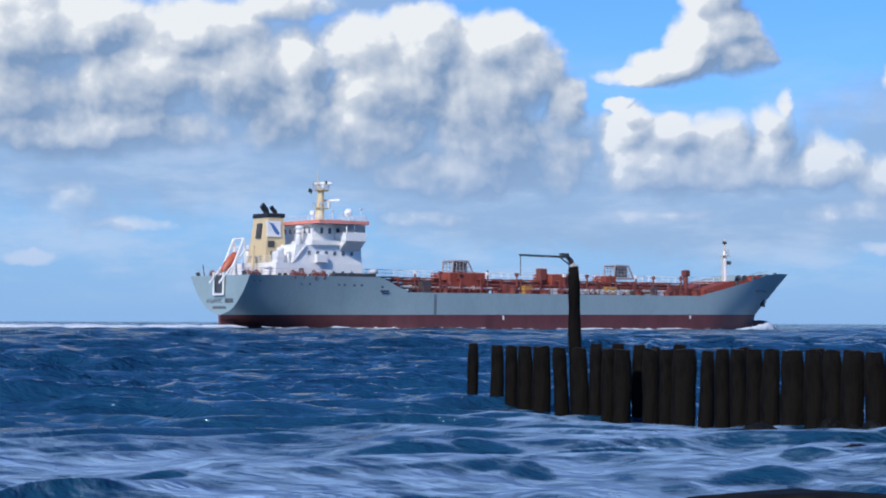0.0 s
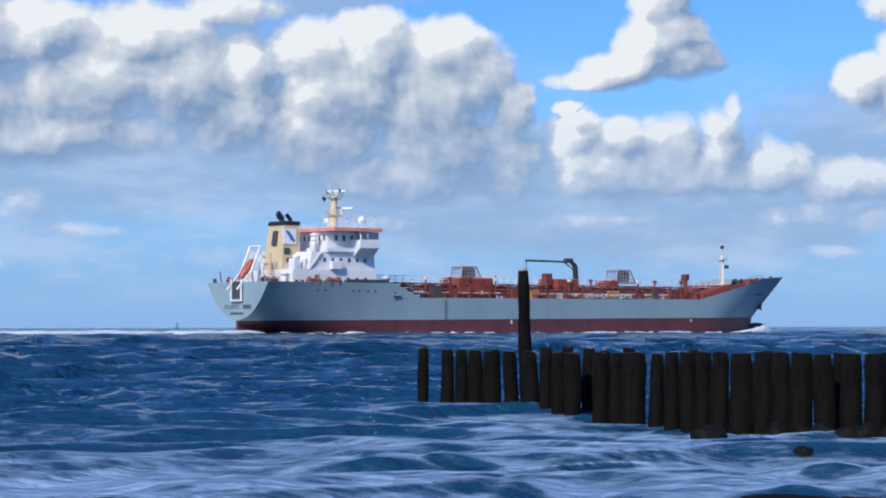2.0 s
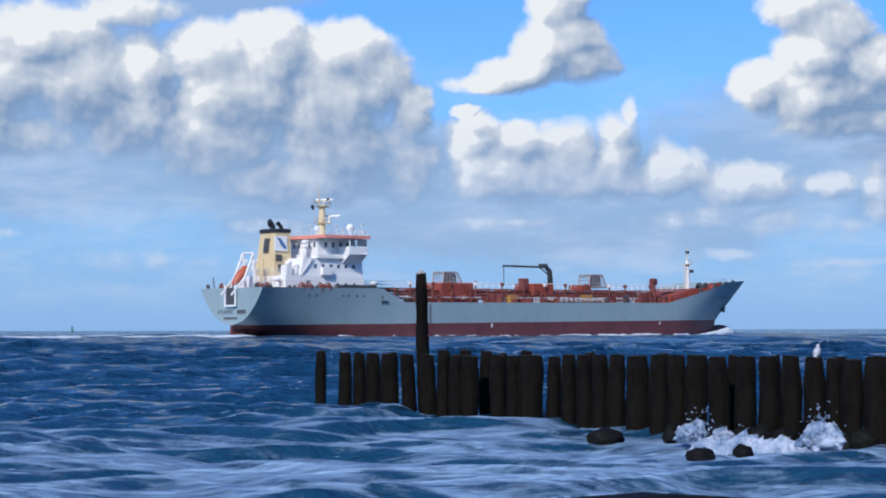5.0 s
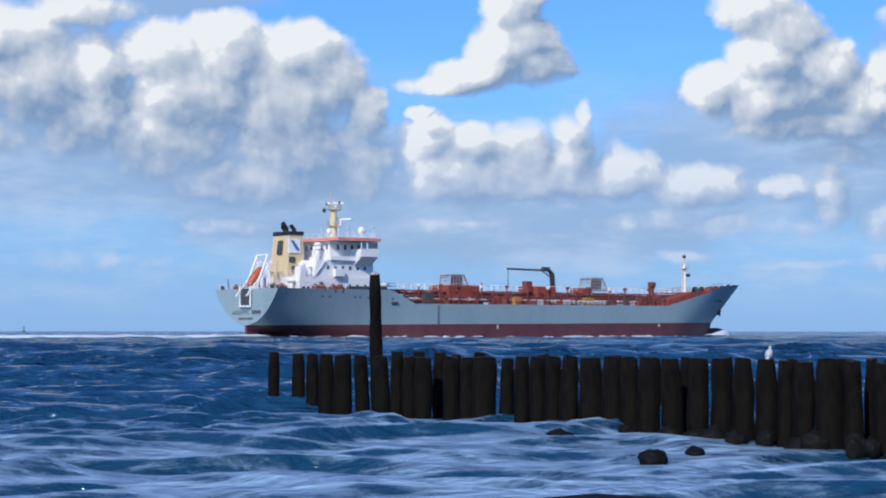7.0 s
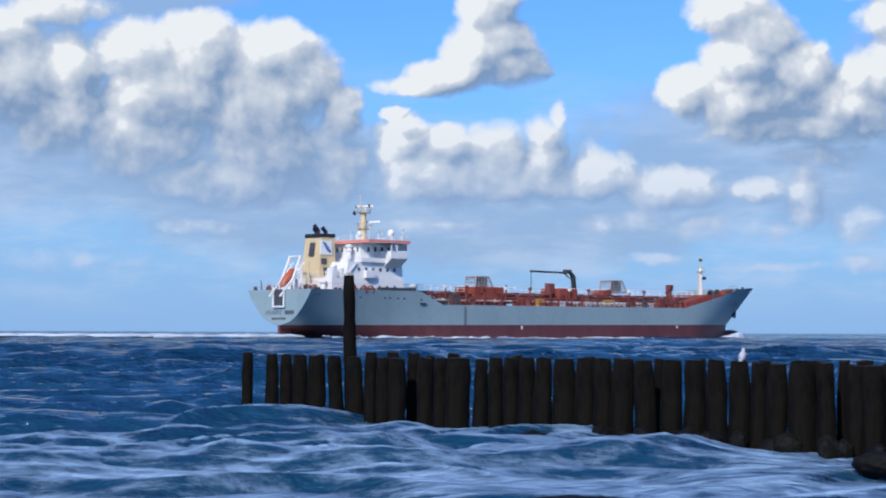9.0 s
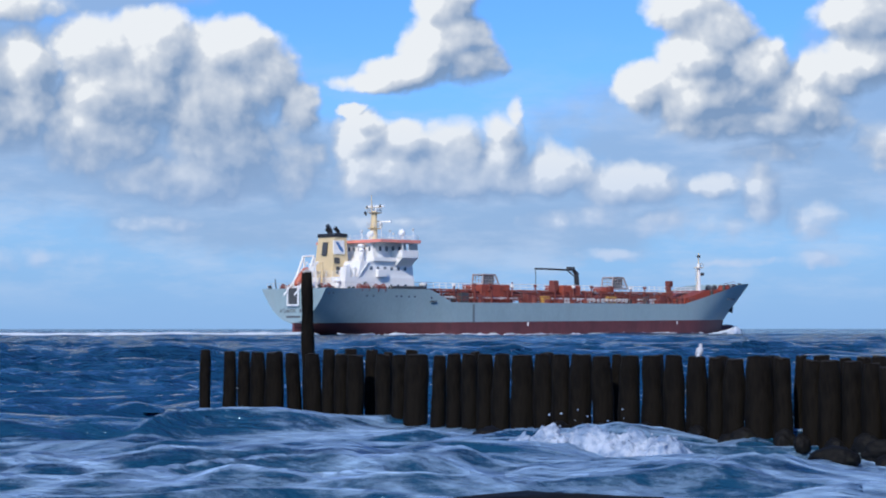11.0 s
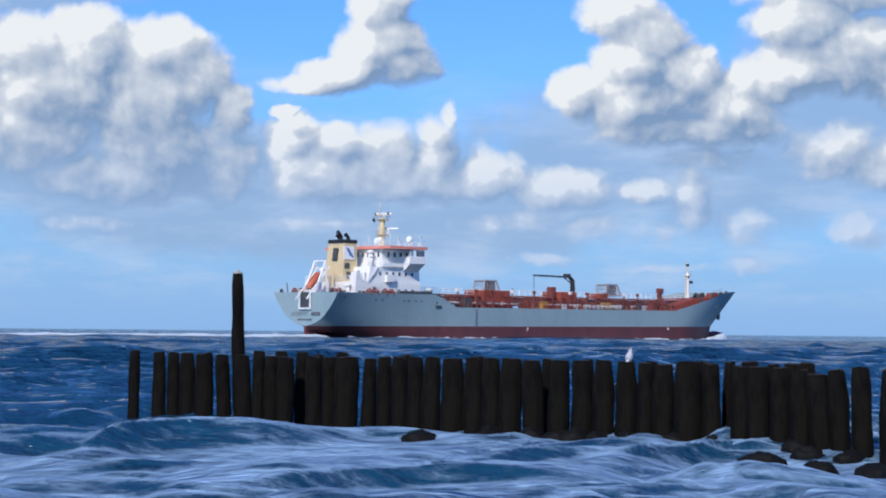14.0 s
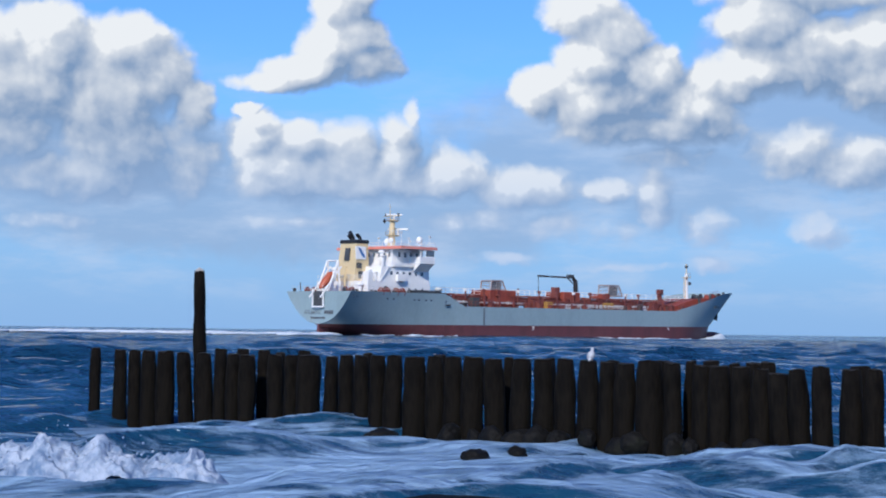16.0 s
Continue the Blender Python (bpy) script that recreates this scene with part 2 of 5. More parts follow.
ROCK = material("wet_dark_rock", (0.004, 0.0038, 0.0036), 0.75, 0, 0.5, 4.0, 0.02, (0.010, 0.012, 0.006), 0.6, gloss=0.2)
SAND = material("wet_sand", (0.16, 0.13, 0.09), 0.7, 0, 0.25, 1.5, 0.01, (0.1, 0.08, 0.06), 0.4)
FEATHER = material("white_feathers", (0.5, 0.52, 0.55), 0.8, 0, 0.1, 20.0)
FEATHER_GREY = material("grey_wing_feathers", (0.32, 0.34, 0.37), 0.8, 0, 0.15, 20.0)
BUOY_GREEN = material("green_buoy_paint", (0.03, 0.12, 0.07), 0.5, 0, 0.2)


def foam_material(name, hollow, crest):
    m = bpy.data.materials.new(name)
    m.use_nodes = True
    tree = m.node_tree
    b = tree.nodes["Principled BSDF"]
    where = node(tree, "ShaderNodeTexCoord").outputs["Object"]
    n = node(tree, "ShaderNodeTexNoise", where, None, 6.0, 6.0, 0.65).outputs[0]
    # low spots of the relief take the darker hollow colour
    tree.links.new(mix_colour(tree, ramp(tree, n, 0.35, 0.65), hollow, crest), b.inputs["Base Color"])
    b.inputs["Roughness"].default_value = 0.8
    bump = node(tree, "ShaderNodeBump")
    bump.inputs["Strength"].default_value, bump.inputs["Distance"].default_value = 0.8, 0.04
    tree.links.new(n, bump.inputs["Height"])
    tree.links.new(bump.outputs[0], b.inputs["Normal"])
    return m


# near foam: cloud shade painted in, darker and bluer than the wake's
SHADED_FOAM = foam_material("shaded_sea_foam", (0.13, 0.21, 0.34), (0.42, 0.49, 0.60))
WAKE_FOAM = foam_material("wake_foam", (0.42, 0.52, 0.62), (0.82, 0.85, 0.88))


def water_material(name, surf):
    """Sea water with ripples and foam; surf: how much foam streaks the shallows."""
    m = bpy.data.materials.new(name)
    m.use_nodes = True
    tree = m.node_tree
    b = tree.nodes["Principled BSDF"]
    where = node(tree, "ShaderNodeTexCoord").outputs["Object"]
    spot = node(tree, "ShaderNodeNewGeometry").outputs["Position"]
    split = node(tree, "ShaderNodeSeparateXYZ", spot)
    out = split.outputs[1]
    # surf lies over the shallows and along the lee of the groyne
    along = calc(tree, "ADD", calc(tree, "MULTIPLY", split.outputs[0], 0.844), calc(tree, "MULTIPLY", out, 0.5366))
    lee = calc(tree, "MULTIPLY", ramp(tree, along, 14.9, 14.0), ramp(tree, split.outputs[0], -5.0, 2.5))
    lee = calc(tree, "MULTIPLY", lee, ramp(tree, out, 27.0, 23.0))
    shallow = calc(tree, "MAXIMUM", ramp(tree, out, 30.0, 14.0), calc(tree, "MULTIPLY", lee, 0.95))
    # water body: greener over the shallows and far out over the bank
    deep = mix_colour(tree, node(tree, "ShaderNodeTexNoise", where, None, 0.15, 3.0).outputs[0], (0.006, 0.036, 0.086), (0.011, 0.06, 0.136))
    body = mix_colour(tree, calc(tree, "MULTIPLY", shallow, 0.6), deep, (0.010, 0.054, 0.10))
    flat = node(tree, "ShaderNodeVectorMath", where, (0.5, 1.3, 1.0), operation="MULTIPLY").outputs[0]
    lace = node(tree, "ShaderNodeTexNoise", flat, None, 4.2, 8.0, 0.66, 2.1, 0.9).outputs[0]
    patch = node(tree, "ShaderNodeTexNoise", where, None, 0.16, 3.0, 0.5).outputs[0]
    level = calc(tree, "ADD", calc(tree, "MULTIPLY", lace, 0.75), calc(tree, "MULTIPLY", patch, 0.5))
    height = node(tree, "ShaderNodeSeparateXYZ", where).outputs[2]
    level = calc(tree, "ADD", level, calc(tree, "MULTIPLY", height, 0.10))
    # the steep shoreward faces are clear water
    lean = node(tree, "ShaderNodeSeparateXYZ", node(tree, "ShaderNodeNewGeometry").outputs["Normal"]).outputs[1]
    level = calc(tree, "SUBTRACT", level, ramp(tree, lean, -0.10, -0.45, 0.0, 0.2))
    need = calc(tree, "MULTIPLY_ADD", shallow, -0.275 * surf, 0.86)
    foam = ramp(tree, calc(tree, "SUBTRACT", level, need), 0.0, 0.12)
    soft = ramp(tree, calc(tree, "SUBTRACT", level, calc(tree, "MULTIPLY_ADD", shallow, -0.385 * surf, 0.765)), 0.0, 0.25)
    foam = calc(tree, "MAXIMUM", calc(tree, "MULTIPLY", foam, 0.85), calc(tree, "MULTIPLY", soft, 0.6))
    # foam tinted blue: sky-lit cloud shade put into its colour
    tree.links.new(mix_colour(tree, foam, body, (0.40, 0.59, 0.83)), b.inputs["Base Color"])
    tree.links.new(ramp(tree, foam, 0.0, 0.6, 0.09, 0.7), b.inputs["Roughness"])
    b.inputs["IOR"].default_value = 1.28
    b.inputs["Specular Tint"].default_value = (0.5, 0.78, 1.0, 1.0)
    ripple = node(tree, "ShaderNodeTexNoise", node(tree, "ShaderNodeVectorMath", where, (0.7, 1.4, 1.0), operation="MULTIPLY").outputs[0], None, 1.9, 4.0, 0.52, 2.0, 0.6).outputs[0]
    wrinkle = node(tree, "ShaderNodeTexNoise", flat, None, 7.0, 3.0, 0.55).outputs[0]
    chop = node(tree, "ShaderNodeTexNoise", flat, None, 0.3, 4.0, 0.6).outputs[0]
    relief = calc(tree, "ADD", calc(tree, "MULTIPLY", ripple, 0.27), calc(tree, "MULTIPLY", chop, 0.6))
    relief = calc(tree, "ADD", relief, calc(tree, "MULTIPLY", wrinkle, 0.085))
    relief = calc(tree, "MULTIPLY", relief, ramp(tree, out, 25.0, 140.0, 1.0, 4.5, "LINEAR"))
    relief = calc(tree, "ADD", relief, calc(tree, "MULTIPLY", foam, 0.04))
    bump = node(tree, "ShaderNodeBump")
    bump.inputs["Strength"].default_value, bump.inputs["Distance"].default_value = 1.0, 1.0
    tree.links.new(relief, bump.inputs["Height"])
    tree.links.new(bump.outputs[0], b.inputs["Normal"])
    return m


SEA = water_material("sea_water", 1.0)

# ---------------- mesh helpers ----------------


def link_mesh(name, verts, faces, mat, parent=None, label="", smooth=False):
    me = bpy.data.meshes.new(name)
    me.from_pydata([tuple(v) for v in verts], [], faces)
    me.materials.append(mat)
    if smooth:
        me.shade_smooth()
    me.update()
    ob = new(name, me)
    if parent:
        ob.parent = parent
    if label:
        tagged(ob, label)
    return ob


def part(name, bm, mat, parent=None, label="", smooth=False):
    me = bpy.data.meshes.new(name)
    bm.normal_update()
    bm.to_mesh(me)
    bm.free()
    me.materials.append(mat)
    if smooth:
        me.shade_smooth()
    ob = new(name, me)
    if parent:
        ob.parent = parent
    if label:
        tagged(ob, label)
    return ob


def add_box(bm, lo, hi, turn=None, bevel=0.0):
    """A block between two corners, turned about its middle."""
    mid = [(a + b) / 2 for a, b in zip(lo, hi)]
    m = Matrix.Translation(mid)
    if turn:
        m = m @ Euler([radians(a) for a in turn]).to_matrix().to_4x4()
    m = m @ Matrix.Diagonal((*[abs(b - a) for a, b in zip(lo, hi)], 1))
    got = bmesh.ops.create_cube(bm, size=1.0, matrix=m)
    if bevel:
        edges = list({e for v in got["verts"] for e in v.link_edges})
        bmesh.ops.bevel(bm, geom=edges, offset=bevel, segments=1, affect="EDGES")


def add_rod(bm, a, b, r0, r1=None, seg=8):
    a, b = Vector(a), Vector(b)
    d = b - a
    m = Matrix.Translation((a + b) / 2) @ d.to_track_quat("Z", "Y").to_matrix().to_4x4()
    bmesh.ops.create_cone(bm, cap_ends=True, segments=seg, radius1=r0, radius2=r0 if r1 is None else r1, depth=d.length, matrix=m)


def add_ball(bm, c, r, squash=(1, 1, 1), seg=12):
    bmesh.ops.create_uvsphere(bm, u_segments=seg, v_segments=seg // 2 + 2, radius=r, matrix=Matrix.Translation(c) @ Matrix.Diagonal((*squash, 1)))


def block(name, lo, hi, mat, parent, label="", turn=None, bevel=0.04):
    bm = bmesh.new()
    add_box(bm, lo, hi, turn, bevel)
    return part(name, bm, mat, parent, label)


def rod(name, a, b, r0, mat, parent, r1=None, seg=10, label=""):
    bm = bmesh.new()
    add_rod(bm, a, b, r0, r1, seg)
    return part(name, bm, mat, parent, label)


def prism(name, outline, y0, y1, mat, parent, label=""):
    """An outline in the x-z plane, drawn out from y0 to y1."""
    n = len(outline)
    verts = [(x, y0, z) for x, z in outline] + [(x, y1, z) for x, z in outline]
    faces = [tuple(range(n)), tuple(reversed(range(n, 2 * n)))] + [(i, i + n, (i + 1) % n + n, (i + 1) % n) for i in range(n)]
    ob = link_mesh(name, verts, faces, mat, parent, label)
    bm = bmesh.new()
    bm.from_mesh(ob.data)
    bmesh.ops.recalc_face_normals(bm, faces=bm.faces)
    bm.to_mesh(ob.data)
    bm.free()
    return ob


# ---------------- sea and shore ----------------
TRAVEL = Vector((0.10, -0.995, 0.0))  # the way the waves run


def wave_trains():
    rng = random.Random(4)
    trains = []
    for i in range(64):
        length = 0.55 * 1.062 ** i * rng.uniform(0.9, 1.1)
        a = math.atan2(TRAVEL.y, TRAVEL.x) + rng.gauss(0, 0.33)
        k = 2 * math.pi / length
        amp = 0.024 * length ** 0.5 * rng.uniform(0.6, 1.3)
        if length > 2.5:
            amp *= 0.8
        if length > 9:
            amp *= 0.6
        trains.append((k * math.cos(a), k * math.sin(a), rng.uniform(0, 6.28), amp, length))
    return trains


def sea_sheet():
    ring = [1.5]
    while ring[-1] < 4990:
        r = ring[-1]
        ring.append(r * (1.03 if r < 9 else 1.0036 if r < 60 else 1.0036 if r < 160 else 1.005 if r < 420 else 1.03))
    r = np.array(ring)
    az = np.concatenate([np.linspace(-180, -30, 31)[:-1], np.linspace(-30, -16, 36)[:-1], np.linspace(-16, 28, 300)[:-1], np.linspace(28, 50, 50)[:-1], np.linspace(50, 180, 28)[:-1]])
    az = np.radians(az)
    R, A = np.meshgrid(r, az, indexing="ij")
    X, Y = R * np.sin(A), R * np.cos(A)
    Z, DX, DY = np.zeros_like(X), np.zeros_like(X), np.zeros_like(X)
    # crests that wander and break up along their length
    WX = X + 0.5 * np.sin(0.9 * X + 1.3 * Y) + 1.1 * np.sin(0.31 * X - 0.22 * Y + 2) + 0.22 * np.sin(2.3 * X + 1.7 * Y + 1)
    WY = Y + 0.32 * np.sin(1.1 * X - 0.7 * Y + 1) + 0.7 * np.sin(0.37 * X + 0.29 * Y) + 0.14 * np.sin(3.1 * X - 1.2 * Y)
    step = np.gradient(r)[:, None] * np.ones_like(A)
    for kx, ky, ph, amp, length in wave_trains():
        keep = np.clip((length / step - 2.5) / 3.0, 0, 1)
        k = math.hypot(kx, ky)
        p = kx * WX + ky * WY + ph
        patch = 0.55 + 0.45 * np.sin(0.21 * kx * X + 0.33 * ky * X + 0.4 * ph) * np.sin(0.17 * ky * Y - 0.27 * kx * Y + ph)
        Z += keep * patch * amp * (2.0 * np.exp(1.3 * (np.sin(p) - 1)) - 0.85)
        DX += keep * patch * amp * 0.5 * np.cos(p) * kx / k
        DY += keep * patch * amp * 0.5 * np.cos(p) * ky / k
    group = 0.8 + 0.35 * np.sin(X * 0.11 + 1.0) * np.sin(Y * 0.085 + 0.5 + 0.04 * X)
    # steeper chop in open water beyond the groyne
    Z *= group * (0.62 + 1.05 * np.clip((Y - 21) / 30, 0, 1))
    X, Y = X + DX, Y + DY
    nr, na = R.shape
    verts = np.stack([X, Y, Z], -1).reshape(-1, 3)
    i, j = np.meshgrid(np.arange(nr - 1), np.arange(na), indexing="ij")
    jn = (j + 1) % na
    faces = np.stack([i * na + j, i * na + jn, (i + 1) * na + jn, (i + 1) * na + j], -1).reshape(-1, 4)
    me = bpy.data.meshes.new("water")
    me.vertices.add(len(verts))
    me.vertices.foreach_set("co", verts.astype(np.float32).ravel())
    me.loops.add(faces.size)
    me.loops.foreach_set("vertex_index", faces[:, ::-1].astype(np.int32).ravel())
    me.polygons.add(len(faces))
    me.polygons.foreach_set("loop_start", np.arange(0, faces.size, 4, dtype=np.int32))
    me.update(calc_edges=True)
    me.validate()
    me.materials.append(SEA)
    me.shade_smooth()
    return tagged(new("water", me), "choppy dark blue sea with whitecaps and foam streaks", "sea", kind="structure")


sea = sea_sheet()


def shore():
    """Sand under the shallows and the beach behind the camera."""
    xs = np.linspace(-300, 300, 61)
    ys = np.concatenate([np.linspace(-300, -20, 12), np.linspace(-15, 40, 45), np.linspace(60, 400, 8)])
    verts, faces = [], []
    for y in ys:
        for x in xs:
            z = -0.55 - 0.02 * max(0, y - 8) if y > 8 else -0.55 + (8 - y) * 0.055
            verts.append((x, y, min(3.0, max(z, -4.0)) - 0.02 * math.sin(x * 0.7 + y)))
    n = len(xs)
    for j in range(len(ys) - 1):
        for i in range(n - 1):
            a = j * n + i
            faces.append((a, a + 1, a + n + 1, a + n))
    tagged(link_mesh("ground", verts, faces, SAND, smooth=True), "wet sand of the beach and seabed", "sand", kind="structure")


shore()

# ---------------- the groyne ----------------
G0, GD = Vector((0.41, 26.2, 0)), Vector((0.5366, -0.844, 0))
GN = Vector((0.844, 0.5366, 0))


def make_pile(name, s, off, radius, top, lean=0.0, seed=0, label="", cap=None):
    rng = random.Random(seed)
    seg, levels = 16, 16
    base = G0 + GD * s + GN * off
    phase, freq = rng.uniform(0, 6), rng.choice((2, 3))
    verts, faces = [], []
    bottom = -1.0
    tilt = rng.uniform(-0.8, 0.8)
    bow = rng.uniform(-0.012, 0.012)
    for i in range(levels + 1):
        v = i / levels
        z = bottom + (top - bottom) * v
        taper = 1.0 + 0.12 * (1 - v) - (0.16 if i == levels else 0.05 if i == levels - 1 else 0.0)
        cx = math.tan(radians(tilt + lean)) * (z - top * 0.3) + bow * math.sin(v * 3.1)
        for j in range(seg):
            a = 2 * math.pi * j / seg
            wob = 1 + 0.05 * math.sin(freq * a + phase + 2.0 * v) + 0.13 * noise.noise((math.cos(a) * 1.6 + seed, math.sin(a) * 1.6, z * 3.0)) + 0.12 * noise.noise((seed * 5.0, 0.3, z * 3.4))
            rr = radius * taper * wob
            dip = 0.03 * noise.noise((math.cos(a) + seed * 3, math.sin(a), 0)) if i >= levels - 1 else 0
            verts.append((cx + rr * math.cos(a), rr * math.sin(a), z + dip - (0.012 if i == levels - 1 else 0)))
    for i in range(levels):
        for j in range(seg):
            a, b = i * seg + j, i * seg + (j + 1) % seg
            faces.append((a, b, b + seg, a + seg))
    shaft_top = len(verts) - seg
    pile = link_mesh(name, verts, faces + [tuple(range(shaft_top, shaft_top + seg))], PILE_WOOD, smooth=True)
    pile.matrix_world = Matrix.Translation(base)
    # the cut end, slightly domed and cracked
    bm = bmesh.new()
    ring = [bm.verts.new((v[0] * 1.0, v[1], v[2] + 0.003)) for v in verts[shaft_top:]]
    cx = sum(v.co.x for v in ring) / seg
    cy = sum(v.co.y for v in ring) / seg
    for v in ring:
        v.co.x, v.co.y = cx + (v.co.x - cx) * 0.93, cy + (v.co.y - cy) * 0.93
    mid = bm.verts.new((cx, cy, top + (0.05 if cap else 0.012)))
    for j in range(seg):
        bm.faces.new((ring[j], ring[(j + 1) % seg], mid))
    part("end_grain", bm, cap or PILE_TOP, pile, "pale lime-streaked cut end" if cap else "")
    return tagged(pile, label or "dark wet weathered timber post in a groyne", "post", "groyne posts")


FRONT_S = [0.0, 0.55, 0.9, 1.19, 1.56, 1.98, 2.38, 2.69, 2.95, 3.21, 3.75, 4.04, 4.35, 4.76, 5.03, 5.28, 5.55, 5.82, 6.15, 6.48, 6.76, 7.06, 7.37, 7.76, 8.07, 8.37, 8.67, 8.93, 9.17, 9.48, 9.76, 10.11, 10.32, 10.57, 10.8, 11.04, 11.23, 11.47, 11.78, 12.01, 12.32, 12.6]
FRONT_R = [0.07, 0.087, 0.079, 0.093, 0.109, 0.087, 0.1, 0.078, 0.088, 0.107, 0.1, 0.085, 0.13, 0.083, 0.088, 0.09, 0.095, 0.1, 0.118, 0.1, 0.102, 0.11, 0.106, 0.108, 0.111, 0.11, 0.105, 0.092, 0.1, 0.13, 0.088, 0.092, 0.11, 0.09, 0.095, 0.111, 0.097, 0.086, 0.1, 0.085, 0.1, 0.1]
FRONT_TOP = [0.77, 0.75, 0.75, 0.75, 0.75, 0.74, 0.74, 0.79, 0.74, 0.73, 0.74, 0.74, 0.75, 0.74, 0.76, 0.76, 0.76, 0.77, 0.76, 0.77, 0.77, 0.77, 0.76, 0.77, 0.77, 0.78, 0.77, 0.76, 0.75, 0.78, 0.77, 0.75, 0.75, 0.75, 0.73, 0.7, 0.74, 0.77, 0.75, 0.76, 0.75, 0.76]
BACK = [(2.54, 0.083, 0.79), (2.95, 0.079, 0.78), (3.27, 0.068, 0.76), (3.71, 0.084, 0.79), (4.86, 0.07, 0.78), (6.06, 0.08, 0.78), (7.13, 0.06, 0.77), (7.72, 0.06, 0.77), (8.61, 0.08, 0.77), (9.24, 0.11, 0.78), (9.6, 0.06, 0.78), (9.85, 0.095, 0.79), (10.14, 0.06, 0.77), (10.35, 0.08, 0.78), (10.53, 0.08, 0.79), (11.56, 0.11, 0.77)]
LEANS = {1: 1.0, 5: -3.5, 6: -1.5, 37: -1.5, 35: -4.0, 36: -2.5, 12: 1.5, 22: -1.5}


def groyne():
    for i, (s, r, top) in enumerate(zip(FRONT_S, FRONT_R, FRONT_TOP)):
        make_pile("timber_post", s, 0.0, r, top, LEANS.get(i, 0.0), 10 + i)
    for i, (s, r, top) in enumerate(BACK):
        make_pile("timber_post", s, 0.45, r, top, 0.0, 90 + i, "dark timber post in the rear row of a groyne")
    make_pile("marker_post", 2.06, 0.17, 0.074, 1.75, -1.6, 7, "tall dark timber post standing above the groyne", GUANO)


groyne()


def make_rock(x, y, z, size, squash, seed, label="low wet dark rock awash beside the groyne"):
    bm = bmesh.new()
    bmesh.ops.create_icosphere(bm, subdivisions=4, radius=1.0)
    for v in bm.verts:
        p = v.co.copy()
        d = 1 + 0.2 * noise.noise(p * 1.3 + Vector((seed, 0, 0))) + 0.14 * noise.noise(p * 4 + Vector((0, seed, 0))) + 0.06 * noise.noise(p * 11)
        v.co = Vector((p.x * size[0], p.y * size[1], p.z * size[2])) * d
    ob = part("rock", bm, ROCK, None, "", True)
    ob.matrix_world = pose(x, y, z, 0, 0, seed * 37 if size[0] < 0.4 else -8)
    return tagged(ob, label, "rock", "rocks in the surf")


def rocks():
    def at(az, dist):
        return math.sin(radians(az)) * dist, math.cos(radians(az)) * dist

    for k, (az, dist, z, w) in enumerate([(9.1, 20.0, -0.04, 0.2), (11.8, 17.6, -0.085, 0.16), (13.0, 18.0, -0.085, 0.11), (18.9, 16.8, -0.03, 0.2), (20.5, 16.6, -0.08, 0.16), (22.0, 16.4, -0.08, 0.18)]):
        make_rock(*at(az, dist), z, (w, w * 0.8, 0.1), 1, k + 1)
    rng = random.Random(17)
    for k in range(18):
        p = G0 + GD * (6.9 + k * 0.33 + rng.uniform(-0.1, 0.1)) + GN * rng.uniform(-0.34, -0.12)
        w = rng.uniform(0.09, 0.17)
        make_rock(p.x, p.y, -0.03 + rng.uniform(-0.03, 0.04), (w * 1.1, w * 0.7, rng.uniform(0.09, 0.14)), 1, 50 + k, "weedy dark rubble stone at the foot of the groyne")
    x, y = at(11.2, 12.2)
    make_rock(x, y, -0.06, (0.9, 0.3, 0.1), 1, 21, "broad dark weedy rock ledge at the water's edge")


rocks()

# ---------------- the tanker ----------------
# x forward, y to port, z up from the waterline
HB = 8.75  # half breadth
ship = tagged(new("tanker_ship"), "grey chemical tanker with red boot-top and white deckhouse, under way", "ship")


def sheer(x):
    """Height of the hull's upper edge."""
    pts = [(-60, 7.75), (-36.1, 7.75), (-31.2, 5.55), (29, 5.75), (47.5, 9.7), (52, 10.0), (60, 10.2)]
    for (a, za), (b, zb) in zip(pts, pts[1:]):
        if x <= b:
            return za + (zb - za) * (x - a) / (b - a)
    return pts[-1][1]


def stem(z):
    return 50.6 + max(0.0, (z - 2.6)) * 1.12 + min(0.0, z - 2.6) * 0.1


def breadth(x, z):
    """Half breadth of the hull abaft the bow."""
    if x > -34:
        return HB
    k = (-34 - x) / 25.0
    foot = -7.0 + 9.1 * k ** 0.8
    v = max(0.0, min(1.0, (z - foot) / (7.75 - foot)))
    full = v ** (0.12 + 0.33 * k)
    return 0.25 + (HB - 0.25) * full


def paint_line(x):
    """Height of the edge between the red and the grey paint."""
    return 1.95 + 0.8 * (x + 59) / 110


